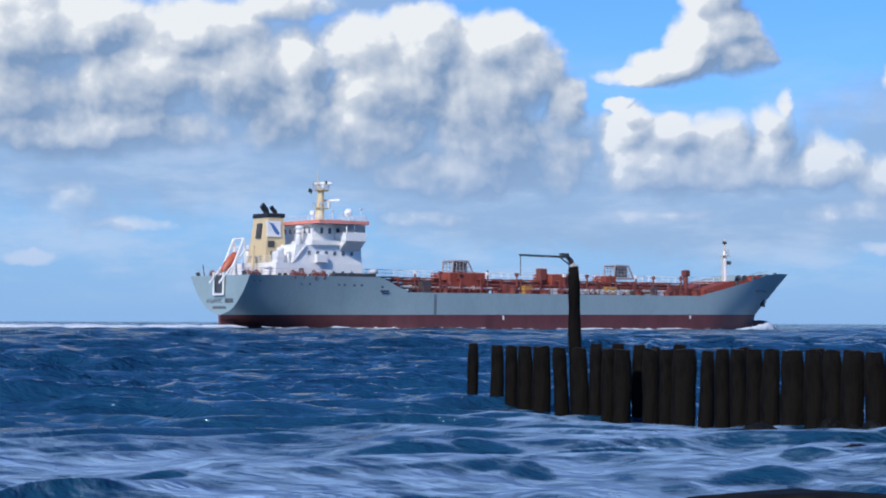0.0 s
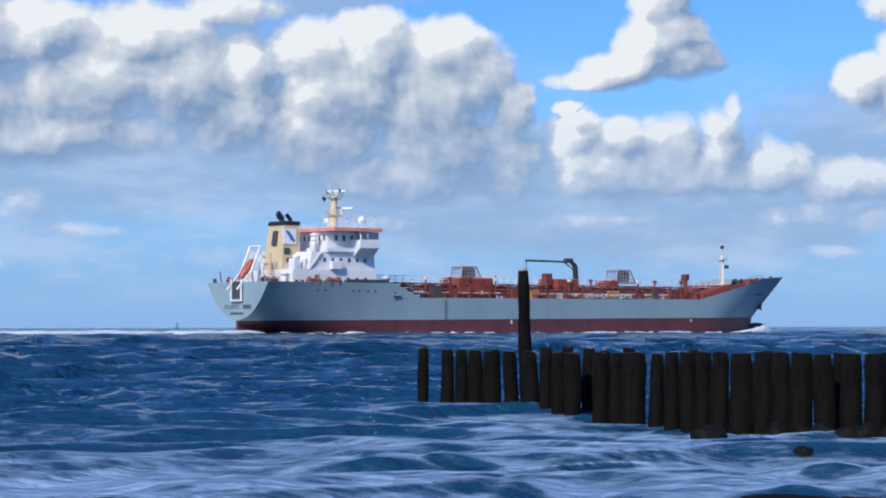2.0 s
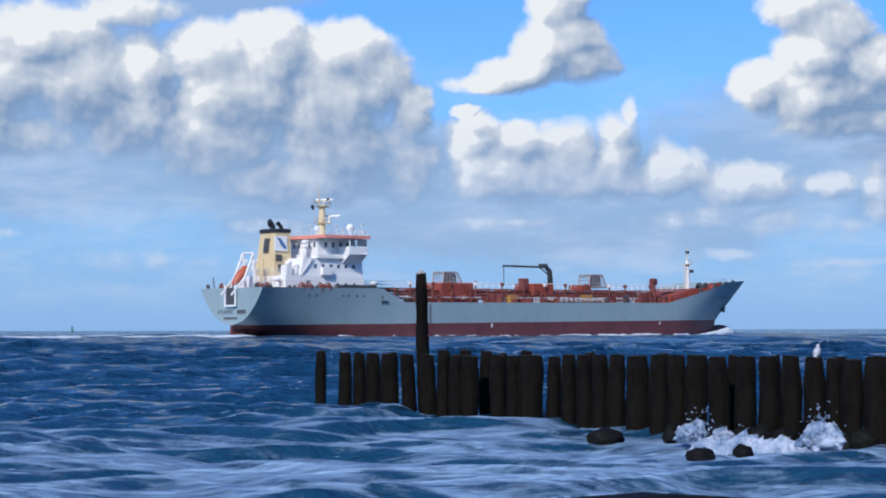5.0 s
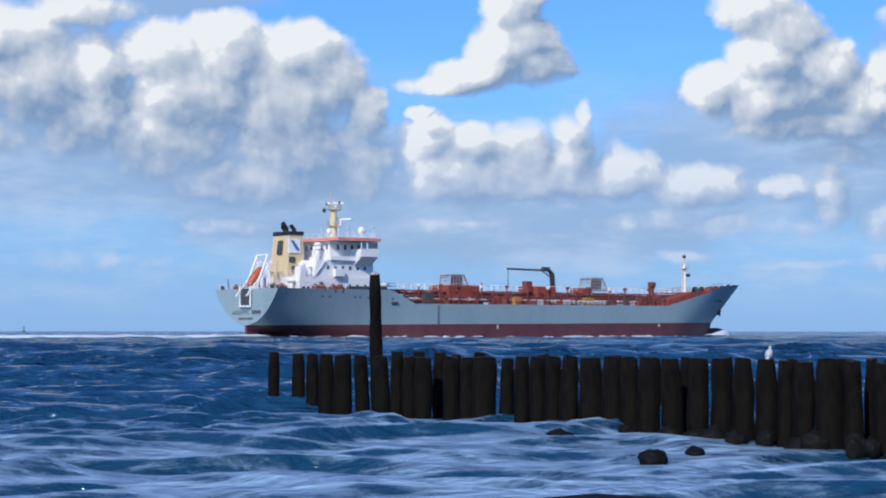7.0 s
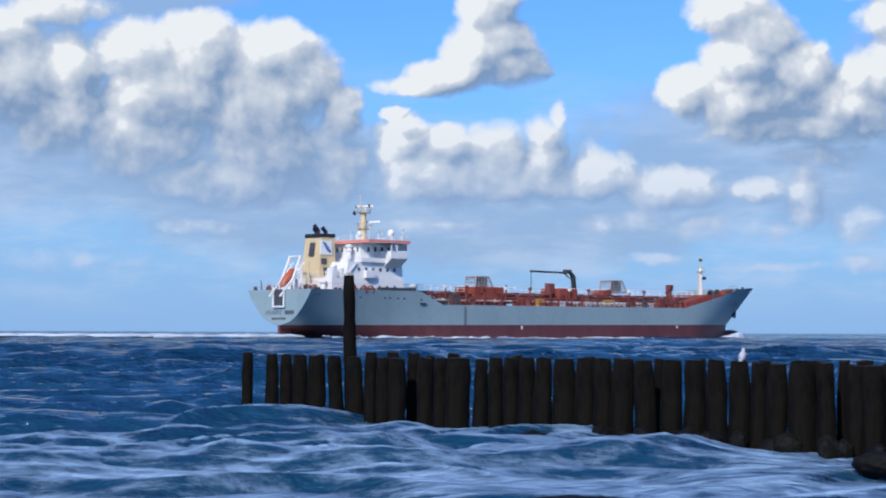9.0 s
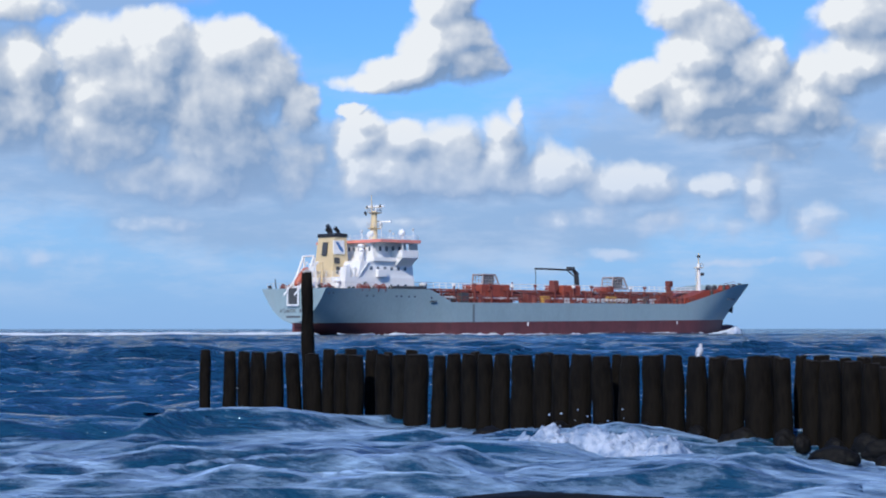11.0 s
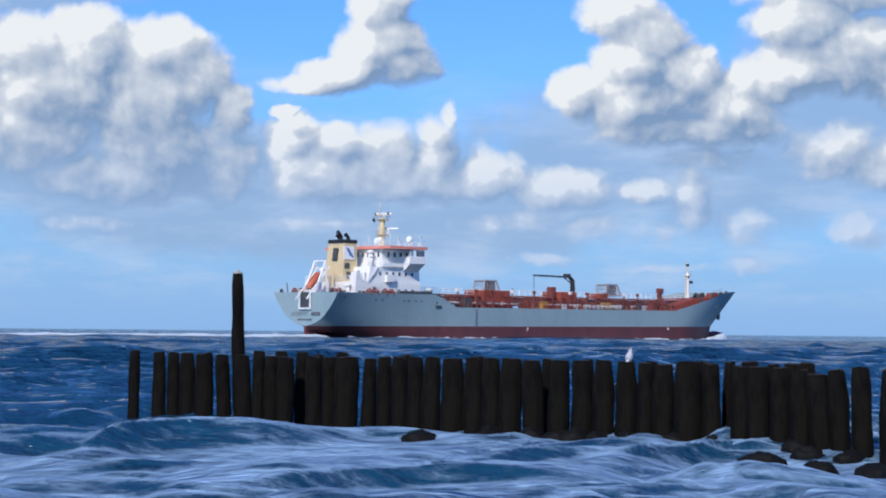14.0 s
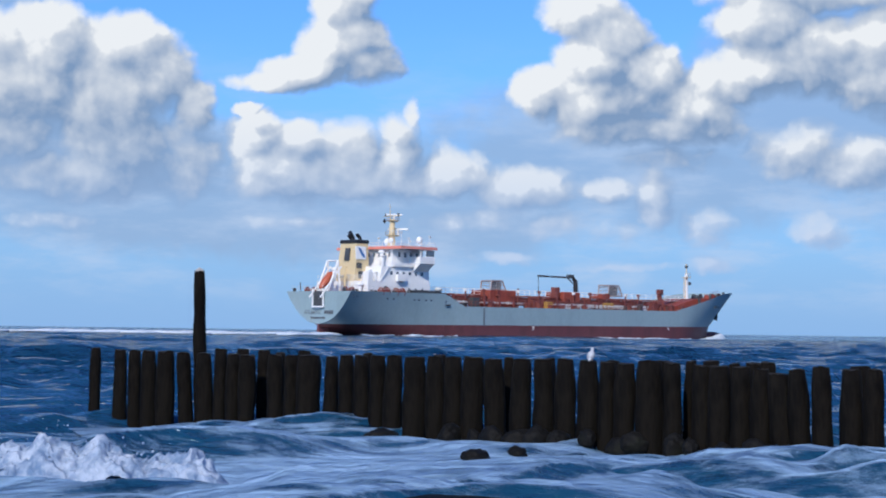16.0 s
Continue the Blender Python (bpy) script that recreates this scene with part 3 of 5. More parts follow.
def hull_side(low, high, levels, name, mat, label):
    """A strip of both hull sides between two heights, each a function of x.""" 
    stations = list(np.linspace(-59, -34, 22)) + list(np.linspace(-31.2, 20, 12)) + [29.0]
    bow = 26
    rows = []
    for x in stations:
        col = []
        for j in range(levels + 1):
            z = low(x) + (high(x) - low(x)) * j / levels
            col.append((x, breadth(x, z), z))
        rows.append(col)
    x0 = 20.0
    for i in range(1, bow + 1):
        u = i / bow
        u = 1 - (1 - u) ** 1.4
        col = []
        for j in range(levels + 1):
            guess = 29.0
            for _ in range(6):
                z = low(guess) + (high(guess) - low(guess)) * j / levels
                guess = 29.0 + u * (stem(z) - 29.0)
            n = 1.75 + 0.13 * max(0, z)
            col.append((guess, max(0.06, HB * (1 - u ** n)), z))
        rows.append(col)
    verts, faces = [], []
    for side in (-1, 1):
        base = len(verts)
        for col in rows:
            verts += [(x, side * y, z) for x, y, z in col]
        w = levels + 1
        for i in range(len(rows) - 1):
            for j in range(levels):
                a = base + i * w + j
                q = (a, a + w, a + w + 1, a + 1)
                faces.append(q if side < 0 else q[::-1])
    half = len(verts) // 2
    # the transom closes the stern, the stem the bow
    for j in range(levels):
        faces.append((j, j + 1, half + j + 1, half + j))
        e = half - levels - 1 + j
        faces.append((e, half + e, half + e + 1, e + 1))
    ob = link_mesh(name, verts, faces, mat, ship, label, True)
    bm = bmesh.new()
    bm.from_mesh(ob.data)
    bmesh.ops.remove_doubles(bm, verts=bm.verts, dist=0.001)
    bmesh.ops.recalc_face_normals(bm, faces=bm.faces)
    for e in bm.edges:
        e.smooth = not (len(e.link_faces) == 2 and e.calc_face_angle(0) > 0.6)
    bm.to_mesh(ob.data)
    bm.free()
    return ob


hull_side(paint_line, sheer, 10, "hull", HULL_GREY, "pale grey-blue painted steel hull")
hull_side(lambda x: -3.5, paint_line, 8, "boot_topping", HULL_RED, "dull dark red lower hull paint")


def bulb():
    bm = bmesh.new()
    add_ball(bm, (51.9, 0, -0.25), 2.05, (1.9, 0.75, 1.0), 20)
    part("bulbous_bow", bm, HULL_RED, ship, "dark red bulbous bow at the waterline", True)


bulb()


def decks():
    def plate(name, x0, x1, drop, mat, inset=0.15):
        xs = np.linspace(x0, x1, 24)
        verts, faces = [], []
        for x in xs:
            z = sheer(x) - drop
            if x <= 29:
                y = breadth(x, z)
            else:
                u = (x - 29) / (stem(z) - 29)
                y = HB * max(0.0, 1 - min(1, u) ** (1.75 + 0.13 * z))
            y = max(0.05, y - inset)
            verts += [(x, -y, z), (x, y, z)]
        for i in range(len(xs) - 1):
            faces.append((2 * i, 2 * i + 2, 2 * i + 3, 2 * i + 1))
        link_mesh(name, verts, faces, mat, ship)

    plate("poop_deck", -58.9, -36.2, 0.9, DECK_RED)
    plate("main_deck", -35.5, 30.0, 0.1, DECK_RED)
    plate("forecastle_deck", 30.0, 57.0, 1.0, DECK_RED)
    prism("poop_bulkhead", [(-36.2, 5.4), (-35.9, 5.4), (-35.9, 7.0), (-36.2, 7.0)], -8.5, 8.5, WHITE, ship)


decks()


def rail(name, pts, height, mat, r=0.05, bars=3, spacing=1.6):
    """Stanchions and bars along a line of points."""
    bm = bmesh.new()
    for a, b in zip(pts, pts[1:]):
        a, b = Vector(a), Vector(b)
        n = max(1, int((b - a).length / spacing))
        for i in range(n + 1):
            p = a.lerp(b, i / n)
            add_rod(bm, p, p + Vector((0, 0, height)), r, None, 4)
        for k in range(bars):
            h = Vector((0, 0, height * (k + 1) / bars))
            add_rod(bm, a + h, b + h, r * 0.8, None, 4)
    return part(name, bm, mat, ship)


def windows(parent, y, x0, x1, z, n, w=0.7, h=0.8, side=-1):
    for i in range(n):
        x = x0 + (x1 - x0) * (i + 0.5) / n
        block("window", (x - w / 2, y - 0.05, z - h / 2), (x + w / 2, y + 0.05, z + h / 2), GLASS, parent, bevel=0.0)


def deckhouse():
    # lower tiers
    low = prism("deckhouse_lower_tier", [(-53.5, 6.8), (-38.2, 6.8), (-38.4, 9.7), (-53.5, 9.7)], -6.9, 6.9, WHITE, ship)
    mid = prism("deckhouse_middle_tier", [(-50.5, 9.7), (-38.4, 9.7), (-38.6, 12.4), (-50.0, 12.4)], -6.7, 6.7, WHITE, ship)
    top = prism("bridge_deck", [(-47.5, 12.4), (-38.8, 12.4), (-38.8, 13.1), (-47.5, 13.1)], -7.2, 7.2, WHITE, ship)
    bridge = prism("wheelhouse", [(-46.5, 13.1), (-39.3, 13.1), (-38.9, 14.2), (-39.2, 15.55), (-46.5, 15.55)], -5.6, 5.6, WHITE, ship)
    for y in (-6.9, 6.9):
        s = 1 if y > 0 else -1
        windows(low, y + s * 0.02, -46, -39.5, 8.3, 4, 0.45, 0.5)
        windows(mid, y - s * 0.18, -48.5, -39.5, 11.2, 6, 0.5, 0.6)
        block("door", (-49.6, y - 0.06 + s * 0.02, 7.0), (-48.8, y + 0.06 + s * 0.02, 8.9), DARK_STEEL, low)
        block("vent_grille", (-44.3, y - 0.3 * s - 0.07, 10.0), (-43.4, y - 0.3 * s + 0.2, 10.9), DARK_STEEL, mid)
    for x in (-38.25,):
        for y in np.linspace(-5.5, 5.5, 7):
            block("window", (x - 0.12, y - 0.35, 10.8), (x - 0.02 + 0.02, y + 0.35, 11.5), GLASS, mid, bevel=0)
    # wheelhouse windows all round
    for y in (-5.6, 5.6):
        windows(bridge, y + (0.02 if y > 0 else -0.02), -45.6, -39.9, 14.6, 4, 0.5, 0.85)
    for y in np.linspace(-4.8, 4.8, 8):
        block("window", (-46.56, y - 0.22, 14.2), (-46.46, y + 0.22, 15.0), GLASS, bridge, bevel=0)
        block("window", (-39.1, y - 0.5, 14.2), (-38.93, y + 0.5, 15.2), GLASS, bridge, "", (0, 12, 0), 0)
    # wings out to the ship's side, with sloping brackets and closed ends
    for s in (-1, 1):
        wing = block("bridge_wing", (-42.6, min(s * 5.6, s * 8.7), 13.0), (-38.9, max(s * 5.6, s * 8.7), 13.25), WHITE, ship)
        block("parapet", (-42.6, s * 8.62 - 0.06, 13.25), (-38.9, s * 8.62 + 0.06, 14.3), WHITE, wing)
        block("parapet", (-39.02, min(s * 5.7, s * 8.6), 13.25), (-38.9, max(s * 5.7, s * 8.6), 14.3), WHITE, wing)
        block("parapet", (-42.6, min(s * 5.7, s * 8.6), 13.25), (-42.48, max(s * 5.7, s * 8.6), 14.3), WHITE, wing)
        for x in (-42.3, -40.9, -39.1):
            rod("post", (x, s * 8.5, 14.3), (x, s * 8.5, 15.6), 0.09, WHITE, wing)
        block("window", (-41.0, s * 8.6 - 0.04, 14.35), (-39.1, s * 8.6 + 0.04, 15.4), GLASS, wing, bevel=0)
        n = 3
        verts = [(-42.5, s * 6.7, 11.6), (-39.0, s * 6.7, 11.6), (-39.0, s * 6.7, 13.0), (-42.5, s * 6.7, 13.0), (-42.5, s * 8.6, 13.0), (-39.0, s * 8.6, 13.0)]
        link_mesh("wing_bracket", verts, [(0, 1, 2, 3), (0, 4, 5, 1), (3, 2, 5, 4), (0, 3, 4), (1, 5, 2)], WHITE, wing)
    # roof with coral edge
    roof = block("wheelhouse_roof", (-47.2, -8.7, 15.62), (-38.6, 8.7, 15.8), WHITE, ship)
    for lo, hi in (((-47.3, -8.8, 15.55), (-38.5, -8.7, 16.05)), ((-47.3, 8.7, 15.55), (-38.5, 8.8, 16.05)), ((-47.3, -8.7, 15.55), (-47.2, 8.7, 16.05)), ((-38.6, -8.7, 15.55), (-38.5, 8.7, 16.05))):
        block("roof_edge", lo, hi, CORAL, roof, "coral-red painted roof edge", bevel=0)
    rail("roof_rail", [(-47, -8.5, 15.8), (-38.8, -8.5, 15.8), (-38.8, 8.5, 15.8), (-47, 8.5, 15.8), (-47, -8.5, 15.8)], 1.0, WHITE, 0.035)
    for x, y, r in ((-40.6, -6.3, 0.62), (-45.5, -4.0, 0.45), (-40.0, 3.0, 0.6)):
        rod("dome_stand", (x, y, 15.8), (x, y, 16.7), 0.12, WHITE, roof)
        bm = bmesh.new()
        add_ball(bm, (x, y, 16.7 + r), r, (1, 1, 1.15), 14)
        part("satellite_dome", bm, WHITE, ship, "white satellite dome", True)
    for x, y, h in ((-39.2, -7.6, 2.0), (-41.8, -8.0, 1.2), (-43.8, -6.9, 1.6), (-46.2, -7.5, 2.6), (-38.9, -2.0, 1.5), (-39.4, 6.0, 2.2)):
        rod("aerial", (x, y, 15.8), (x, y, 15.8 + h), 0.045, WHITE, roof)
        block("lamp_box", (x - 0.18, y - 0.18, 15.75 + h), (x + 0.18, y + 0.18, 16.1 + h), PALE, roof)
    # aft galleries with their stores, ladders and ventilators
    rail("gallery_rail", [(-53.4, -6.8, 9.7), (-50.5, -6.8, 9.7)], 1.0, WHITE, 0.04)
    rail("gallery_rail", [(-50.0, -6.6, 12.4), (-47.5, -7.1, 12.4)], 1.0, WHITE, 0.04)
    rail("gallery_rail", [(-53.4, -6.8, 9.7), (-53.4, 6.8, 9.7)], 1.0, WHITE, 0.04)
    for x, y, z, r, h in ((-48.9, -5.6, 12.4, 0.6, 1.8), (-47.9, -4.2, 12.4, 0.75, 2.6), (-51.8, -5.2, 9.7, 0.7, 1.9), (-50.9, -6.0, 9.7, 0.5, 1.5), (-54.2, -5.6, 6.9, 0.8, 2.1), (-52.0, 4.0, 9.7, 0.7, 2.2)):
        bm = bmesh.new()
        add_rod(bm, (x, y, z), (x, y, z + h), r * 0.5, r * 0.45, 12)
        add_ball(bm, (x, y, z + h), r * 0.8, (1.1, 1.0, 0.6), 12)
        part("ventilator", bm, WHITE, ship, "white mushroom ventilator", True)
    for k in range(7):
        block("ladder_step", (-50.6 + k * 0.32, -6.95, 9.75 + k * 0.38), (-50.2 + k * 0.32, -6.2, 9.8 + k * 0.38), PALE, ship, bevel=0)
    rod("ladder_string", (-50.7, -6.95, 9.7), (-48.4, -6.95, 12.4), 0.08, WHITE, ship)
    block("store_box", (-46.9, -7.6, 9.75), (-45.0, -6.9, 11.0), WHITE, ship)
    block("store_box", (-53.0, -6.5, 9.7), (-52.0, -4.9, 11.3), WHITE, ship)
    # raised grey bulwark box abreast the deckhouse, and the round float beside it
    block("hose_locker", (-44.5, -8.55, 6.9), (-37.0, -7.4, 8.25), DARK_STEEL, ship, "long dark grey deck locker")
    bm = bmesh.new()
    add_rod(bm, (-36.9, -7.6, 7.7), (-36.9, -7.6, 8.2), 0.25, None, 10)
    add_ball(bm, (-36.9, -7.6, 8.55), 0.62, (1.2, 1.2, 0.7), 12)
    part("search_light", bm, PALE, ship, "", True)


deckhouse()


def funnel():
    def tier(name, z0, z1, a0, a1, mat, label=""):
        (xa, xb, y0), (xc, xd, y1) = a0, a1
        v = [(xa, -y0, z0), (xb, -y0, z0), (xb, y0, z0), (xa, y0, z0), (xc, -y1, z1), (xd, -y1, z1), (xd, y1, z1), (xc, y1, z1)]
        f = [(0, 1, 5, 4), (1, 2, 6, 5), (2, 3, 7, 6), (3, 0, 4, 7), (4, 5, 6, 7), (3, 2, 1, 0)]
        return link_mesh(name, v, f, mat, ship, label)

    casing = tier("funnel_casing", 6.9, 16.5, (-53.2, -49.2, 2.7), (-52.0, -49.4, 2.2), CREAM, "cream-yellow funnel casing")
    tier("funnel_top", 16.5, 17.1, (-52.15, -49.25, 2.3), (-52.1, -49.3, 2.25), BLACK, "black funnel top band")
    for x, y, lean, h in ((-51.8, -0.9, -0.7, 1.0), (-50.9, 0.2, -0.8, 1.35), (-50.1, -0.8, -0.7, 0.9), (-50.5, 1.1, -0.6, 0.8)):
        bm = bmesh.new()
        add_rod(bm, (x, y, 16.6), (x, y, 17.1 + h * 0.5), 0.32, None, 12)
        add_rod(bm, (x, y, 17.0 + h * 0.5), (x + lean, y, 17.2 + h), 0.32, 0.34, 12)
        part("exhaust_pipe", bm, BLACK, ship, "sooty black exhaust pipe")
    block("louvre", (-52.55, -0.7, 13.4), (-52.15, 0.5, 15.6), DARK_STEEL, casing, "dark louvred opening", (0, 8.3, 0), 0)
    block("mark_panel", (-52.4, -2.5, 13.6), (-50.1, -2.26, 15.9), WHITE, casing, "white square with a blue mark", (-3, 0, 0), 0)
    v = [(-52.1, -2.545, 15.7), (-51.4, -2.545, 15.55), (-50.3, -2.56, 14.2), (-50.5, -2.57, 13.8), (-51.2, -2.565, 14.3)]
    link_mesh("blue_mark", v, [(0, 4, 3, 2, 1)], BLUE, casing)
    block("louvre", (-52.3, -2.62, 12.0), (-51.2, -2.42, 13.0), DARK_STEEL, casing)
    block("louvre", (-51.9, -2.7, 10.2), (-50.9, -2.5, 11.5), DARK_STEEL, casing)
    rail("casing_rail", [(-56.5, -3.2, 8.6), (-50.5, -3.2, 8.6)], 1.0, CREAM, 0.04)
    block("casing_platform", (-56.6, -3.2, 8.4), (-50.2, -2.6, 8.6), PALE, ship, bevel=0)
    rod("davit_post", (-52.0, -4.4, 6.9), (-52.4, -4.4, 10.8), 0.28, CREAM, ship)
    rod("vent_pipe", (-54.6, -1.9, 6.9), (-54.4, -1.9, 12.2), 0.2, CREAM, ship)


funnel()


def masts():
    # main mast on the wheelhouse roof
    rod("mast", (-41.7, 0, 15.8), (-41.5, 0, 21.3), 0.75, CREAM, ship, 0.45, 12, "cream-painted signal mast")
    rod("topmast", (-41.9, 0.2, 21.3), (-42.0, 0.2, 24.1), 0.09, CREAM, ship, 0.05)
    for z, r in ((18.2, 1.35), (20.9, 1.25)):
        bm = bmesh.new()
        add_rod(bm, (-41.4, 0, z), (-41.4, 0, z + 0.18), r * 0.75, r, 12)
        part("mast_platform", bm, CREAM, ship)
        rail("platform_rail", [(-41.4 + r * math.cos(a), r * math.sin(a), z + 0.18) for a in np.linspace(0, 2 * math.pi, 9)], 0.8, PALE, 0.035, 2, 1.0)
    for x, z, l in ((-40.1, 19.4, 1.9), (-41.1, 22.0, 1.5)):
        rod("scanner_stand", (x, 0, z - 1.0), (x, 0, z), 0.2, WHITE, ship)
        block("radar_scanner", (x - 0.15, -l, z), (x + 0.15, l, z + 0.3), WHITE, ship, "white radar scanner bar", (0, 0, 35))
    rod("yard", (-41.7, -2.2, 21.9), (-41.7, 2.2, 21.9), 0.07, CREAM, ship)
    for y in (-1.8, 1.6):
        block("signal_lamp", (-41.85, y - 0.15, 21.9), (-41.55, y + 0.15, 22.35), DARK_STEEL, ship)
    block("flag", (-43.6, 0.35, 20.6), (-42.7, 0.4, 21.2), DARK_STEEL, ship, "small dark flag on a halyard", (10, 25, 20))
    # foremast
    rod("foremast", (43.3, 0, 7.0), (43.3, 0, 13.9), 0.5, WHITE, ship, 0.32, 12, "off-white painted foremast")
    rod("foretopmast", (43.3, 0, 13.9), (43.3, 0, 16.1), 0.1, CREAM, ship)
    block("crow_platform", (42.6, -0.7, 13.1), (44.0, 0.7, 13.25), CREAM, ship)
    rail("crow_rail", [(42.7, -0.7, 13.25), (43.9, -0.7, 13.25), (43.9, 0.7, 13.25)], 0.8, PALE, 0.03, 2, 0.6)
    block("fog_horn", (44.0, -0.3, 11.6), (44.7, 0.3, 12.2), DARK_STEEL, ship)
    block("mast_lamp", (43.0, -0.25, 15.2), (43.6, 0.25, 15.7), DARK_STEEL, ship)
    bm = bmesh.new()
    for k in range(14):
        z = 7.4 + k * 0.42
        add_rod(bm, (42.75, -0.25, z), (42.75, 0.25, z), 0.04, None, 4)
    for y in (-0.25, 0.25):
        add_rod(bm, (42.75, y, 7.2), (42.75, y, 13.2), 0.04, None, 4)
    part("mast_ladder", bm, CREAM, ship)


masts()


def free_fall_boat():
    """Lifeboat on its slipway over the stern."""
    tilt = Matrix.Translation((-57.5, -0.3, 9.7)) @ Euler((0, radians(-48), 0)).to_matrix().to_4x4()
    bm = bmesh.new()
    add_ball(bm, (0, 0, 0), 1.0, (2.1, 0.72, 0.66), 20)
    for v in bm.verts:
        if v.co.z < -0.55:
            v.co.z = -0.55 + (v.co.z + 0.55) * 0.5
    bmesh.ops.transform(bm, matrix=tilt, verts=bm.verts)
    boat = part("lifeboat", bm, ORANGE, ship, "orange free-fall lifeboat on the stern slipway", True)
    bm = bmesh.new()
    add_ball(bm, (1.2, 0, 0.42), 0.38, (1.2, 0.9, 0.7), 12)
    bmesh.ops.transform(bm, matrix=tilt, verts=bm.verts)
    part("cockpit", bm, ORANGE, boat, "", True)
    for y in (-1.75, 1.15):
        rod("slip_rail", (-60.1, y, 6.6), (-55.2, y, 12.2), 0.16, WHITE, ship, seg=6)
        rod("slip_leg", (-55.4, y, 6.9), (-56.0, y, 13.2), 0.18, WHITE, ship, seg=6)
        rod("slip_leg", (-58.6, y, 7.0), (-56.0, y, 13.2), 0.2, WHITE, ship, seg=6)
        rod("slip_guide", (-59.35, y, 4.9), (-59.35, y, 8.2), 0.16, WHITE, ship, seg=6)
    rod("slip_beam", (-56.0, -1.75, 13.2), (-56.0, 1.15, 13.2), 0.16, WHITE, ship, seg=6)
    rod("slip_beam", (-59.35, -1.75, 4.95), (-59.35, 1.15, 4.95), 0.16, WHITE, ship, seg=6)
    rod("slip_beam", (-58.1, -1.75, 8.3), (-58.1, 1.15, 8.3), 0.13, WHITE, ship, seg=6)
    # flat dark panel instead of a notch: the shade inside it is painted
    block("slip_recess_shade", (-59.12, -1.6, 5.2), (-58.9, 1.0, 7.78), DARK_STEEL, ship, bevel=0)
    for y in (-6.8, 6.8, 5.2):
        rod("stern_flagstaff" if y == 5.2 else "stern_fairlead", (-58.6, y, 7.3), (-58.9, y, 9.4 if y == 5.2 else 8.3), 0.08 if y == 5.2 else 0.3, DARK_STEEL, ship)


free_fall_boat()


def poop_gear():
    rng = random.Random(8)
    for x, y in ((-56.8, -5.6), (-56.9, 4.6), (-50.5, -7.9), (-47.0, -8.0)):
        bm = bmesh.new()
        add_box(bm, (x - 0.9, y - 0.45, 6.85), (x + 0.9, y + 0.45, 7.3), None, 0.05)
        add_rod(bm, (x - 0.7, y, 7.75), (x + 0.7, y, 7.75), 0.62, None, 12)
        for k in (-0.75, 0.75):
            add_rod(bm, (x + k - 0.06, y, 7.75), (x + k + 0.06, y, 7.75), 0.85, None, 12)
        part("mooring_winch", bm, PIPE_RED, ship, "red-brown mooring winch")
    for x in (-57.9, -53.5, -49.2, -45.6):
        for dx in (0, 0.9):
            rod("bollard", (x + dx, -8.0, 6.8), (x + dx, -8.0, 8.05), 0.28, DARK_STEEL, ship)
    rail("stern_rail", [(-58.7, 7.6, 7.75), (-58.7, -7.6, 7.75)], 0.9, PALE, 0.035, 2)
    rail("poop_rail", [(-58.5, -8.3, 7.75), (-45.0, -8.5, 7.75)], 0.95, PALE, 0.035, 2)
    for x, z in ((-50.0, 6.6), (-48.6, 6.6), (-43.6, 6.55), (-42.6, 6.55), (-40.9, 6.5), (-39.6, 6.5), (-35.9, 6.3)):
        bm = bmesh.new()
        add_rod(bm, (x, -breadth(x, z) - 0.02, z), (x, -breadth(x, z) + 0.12, z), 0.22, None, 12)
        part("porthole", bm, GLASS, ship)
    block("fairlead_slot", (-36.3, -8.8, 5.55), (-34.9, -8.7, 5.8), DARK_STEEL, ship, bevel=0)
    # draught marks and fender stain
    block("draught_mark", (-13.2, -8.79, 1.5), (-12.9, -8.72, 2.15), WHITE, ship, bevel=0)
    block("draught_mark", (26.7, -8.79, 1.9), (27.0, -8.72, 2.4), WHITE, ship, bevel=0)
    block("rubbing_strake", (-26.5, -8.8, 2.15), (-26.0, -8.7, 5.3), STRAKE, ship, "grey vertical fender strip", bevel=0)


poop_gear()


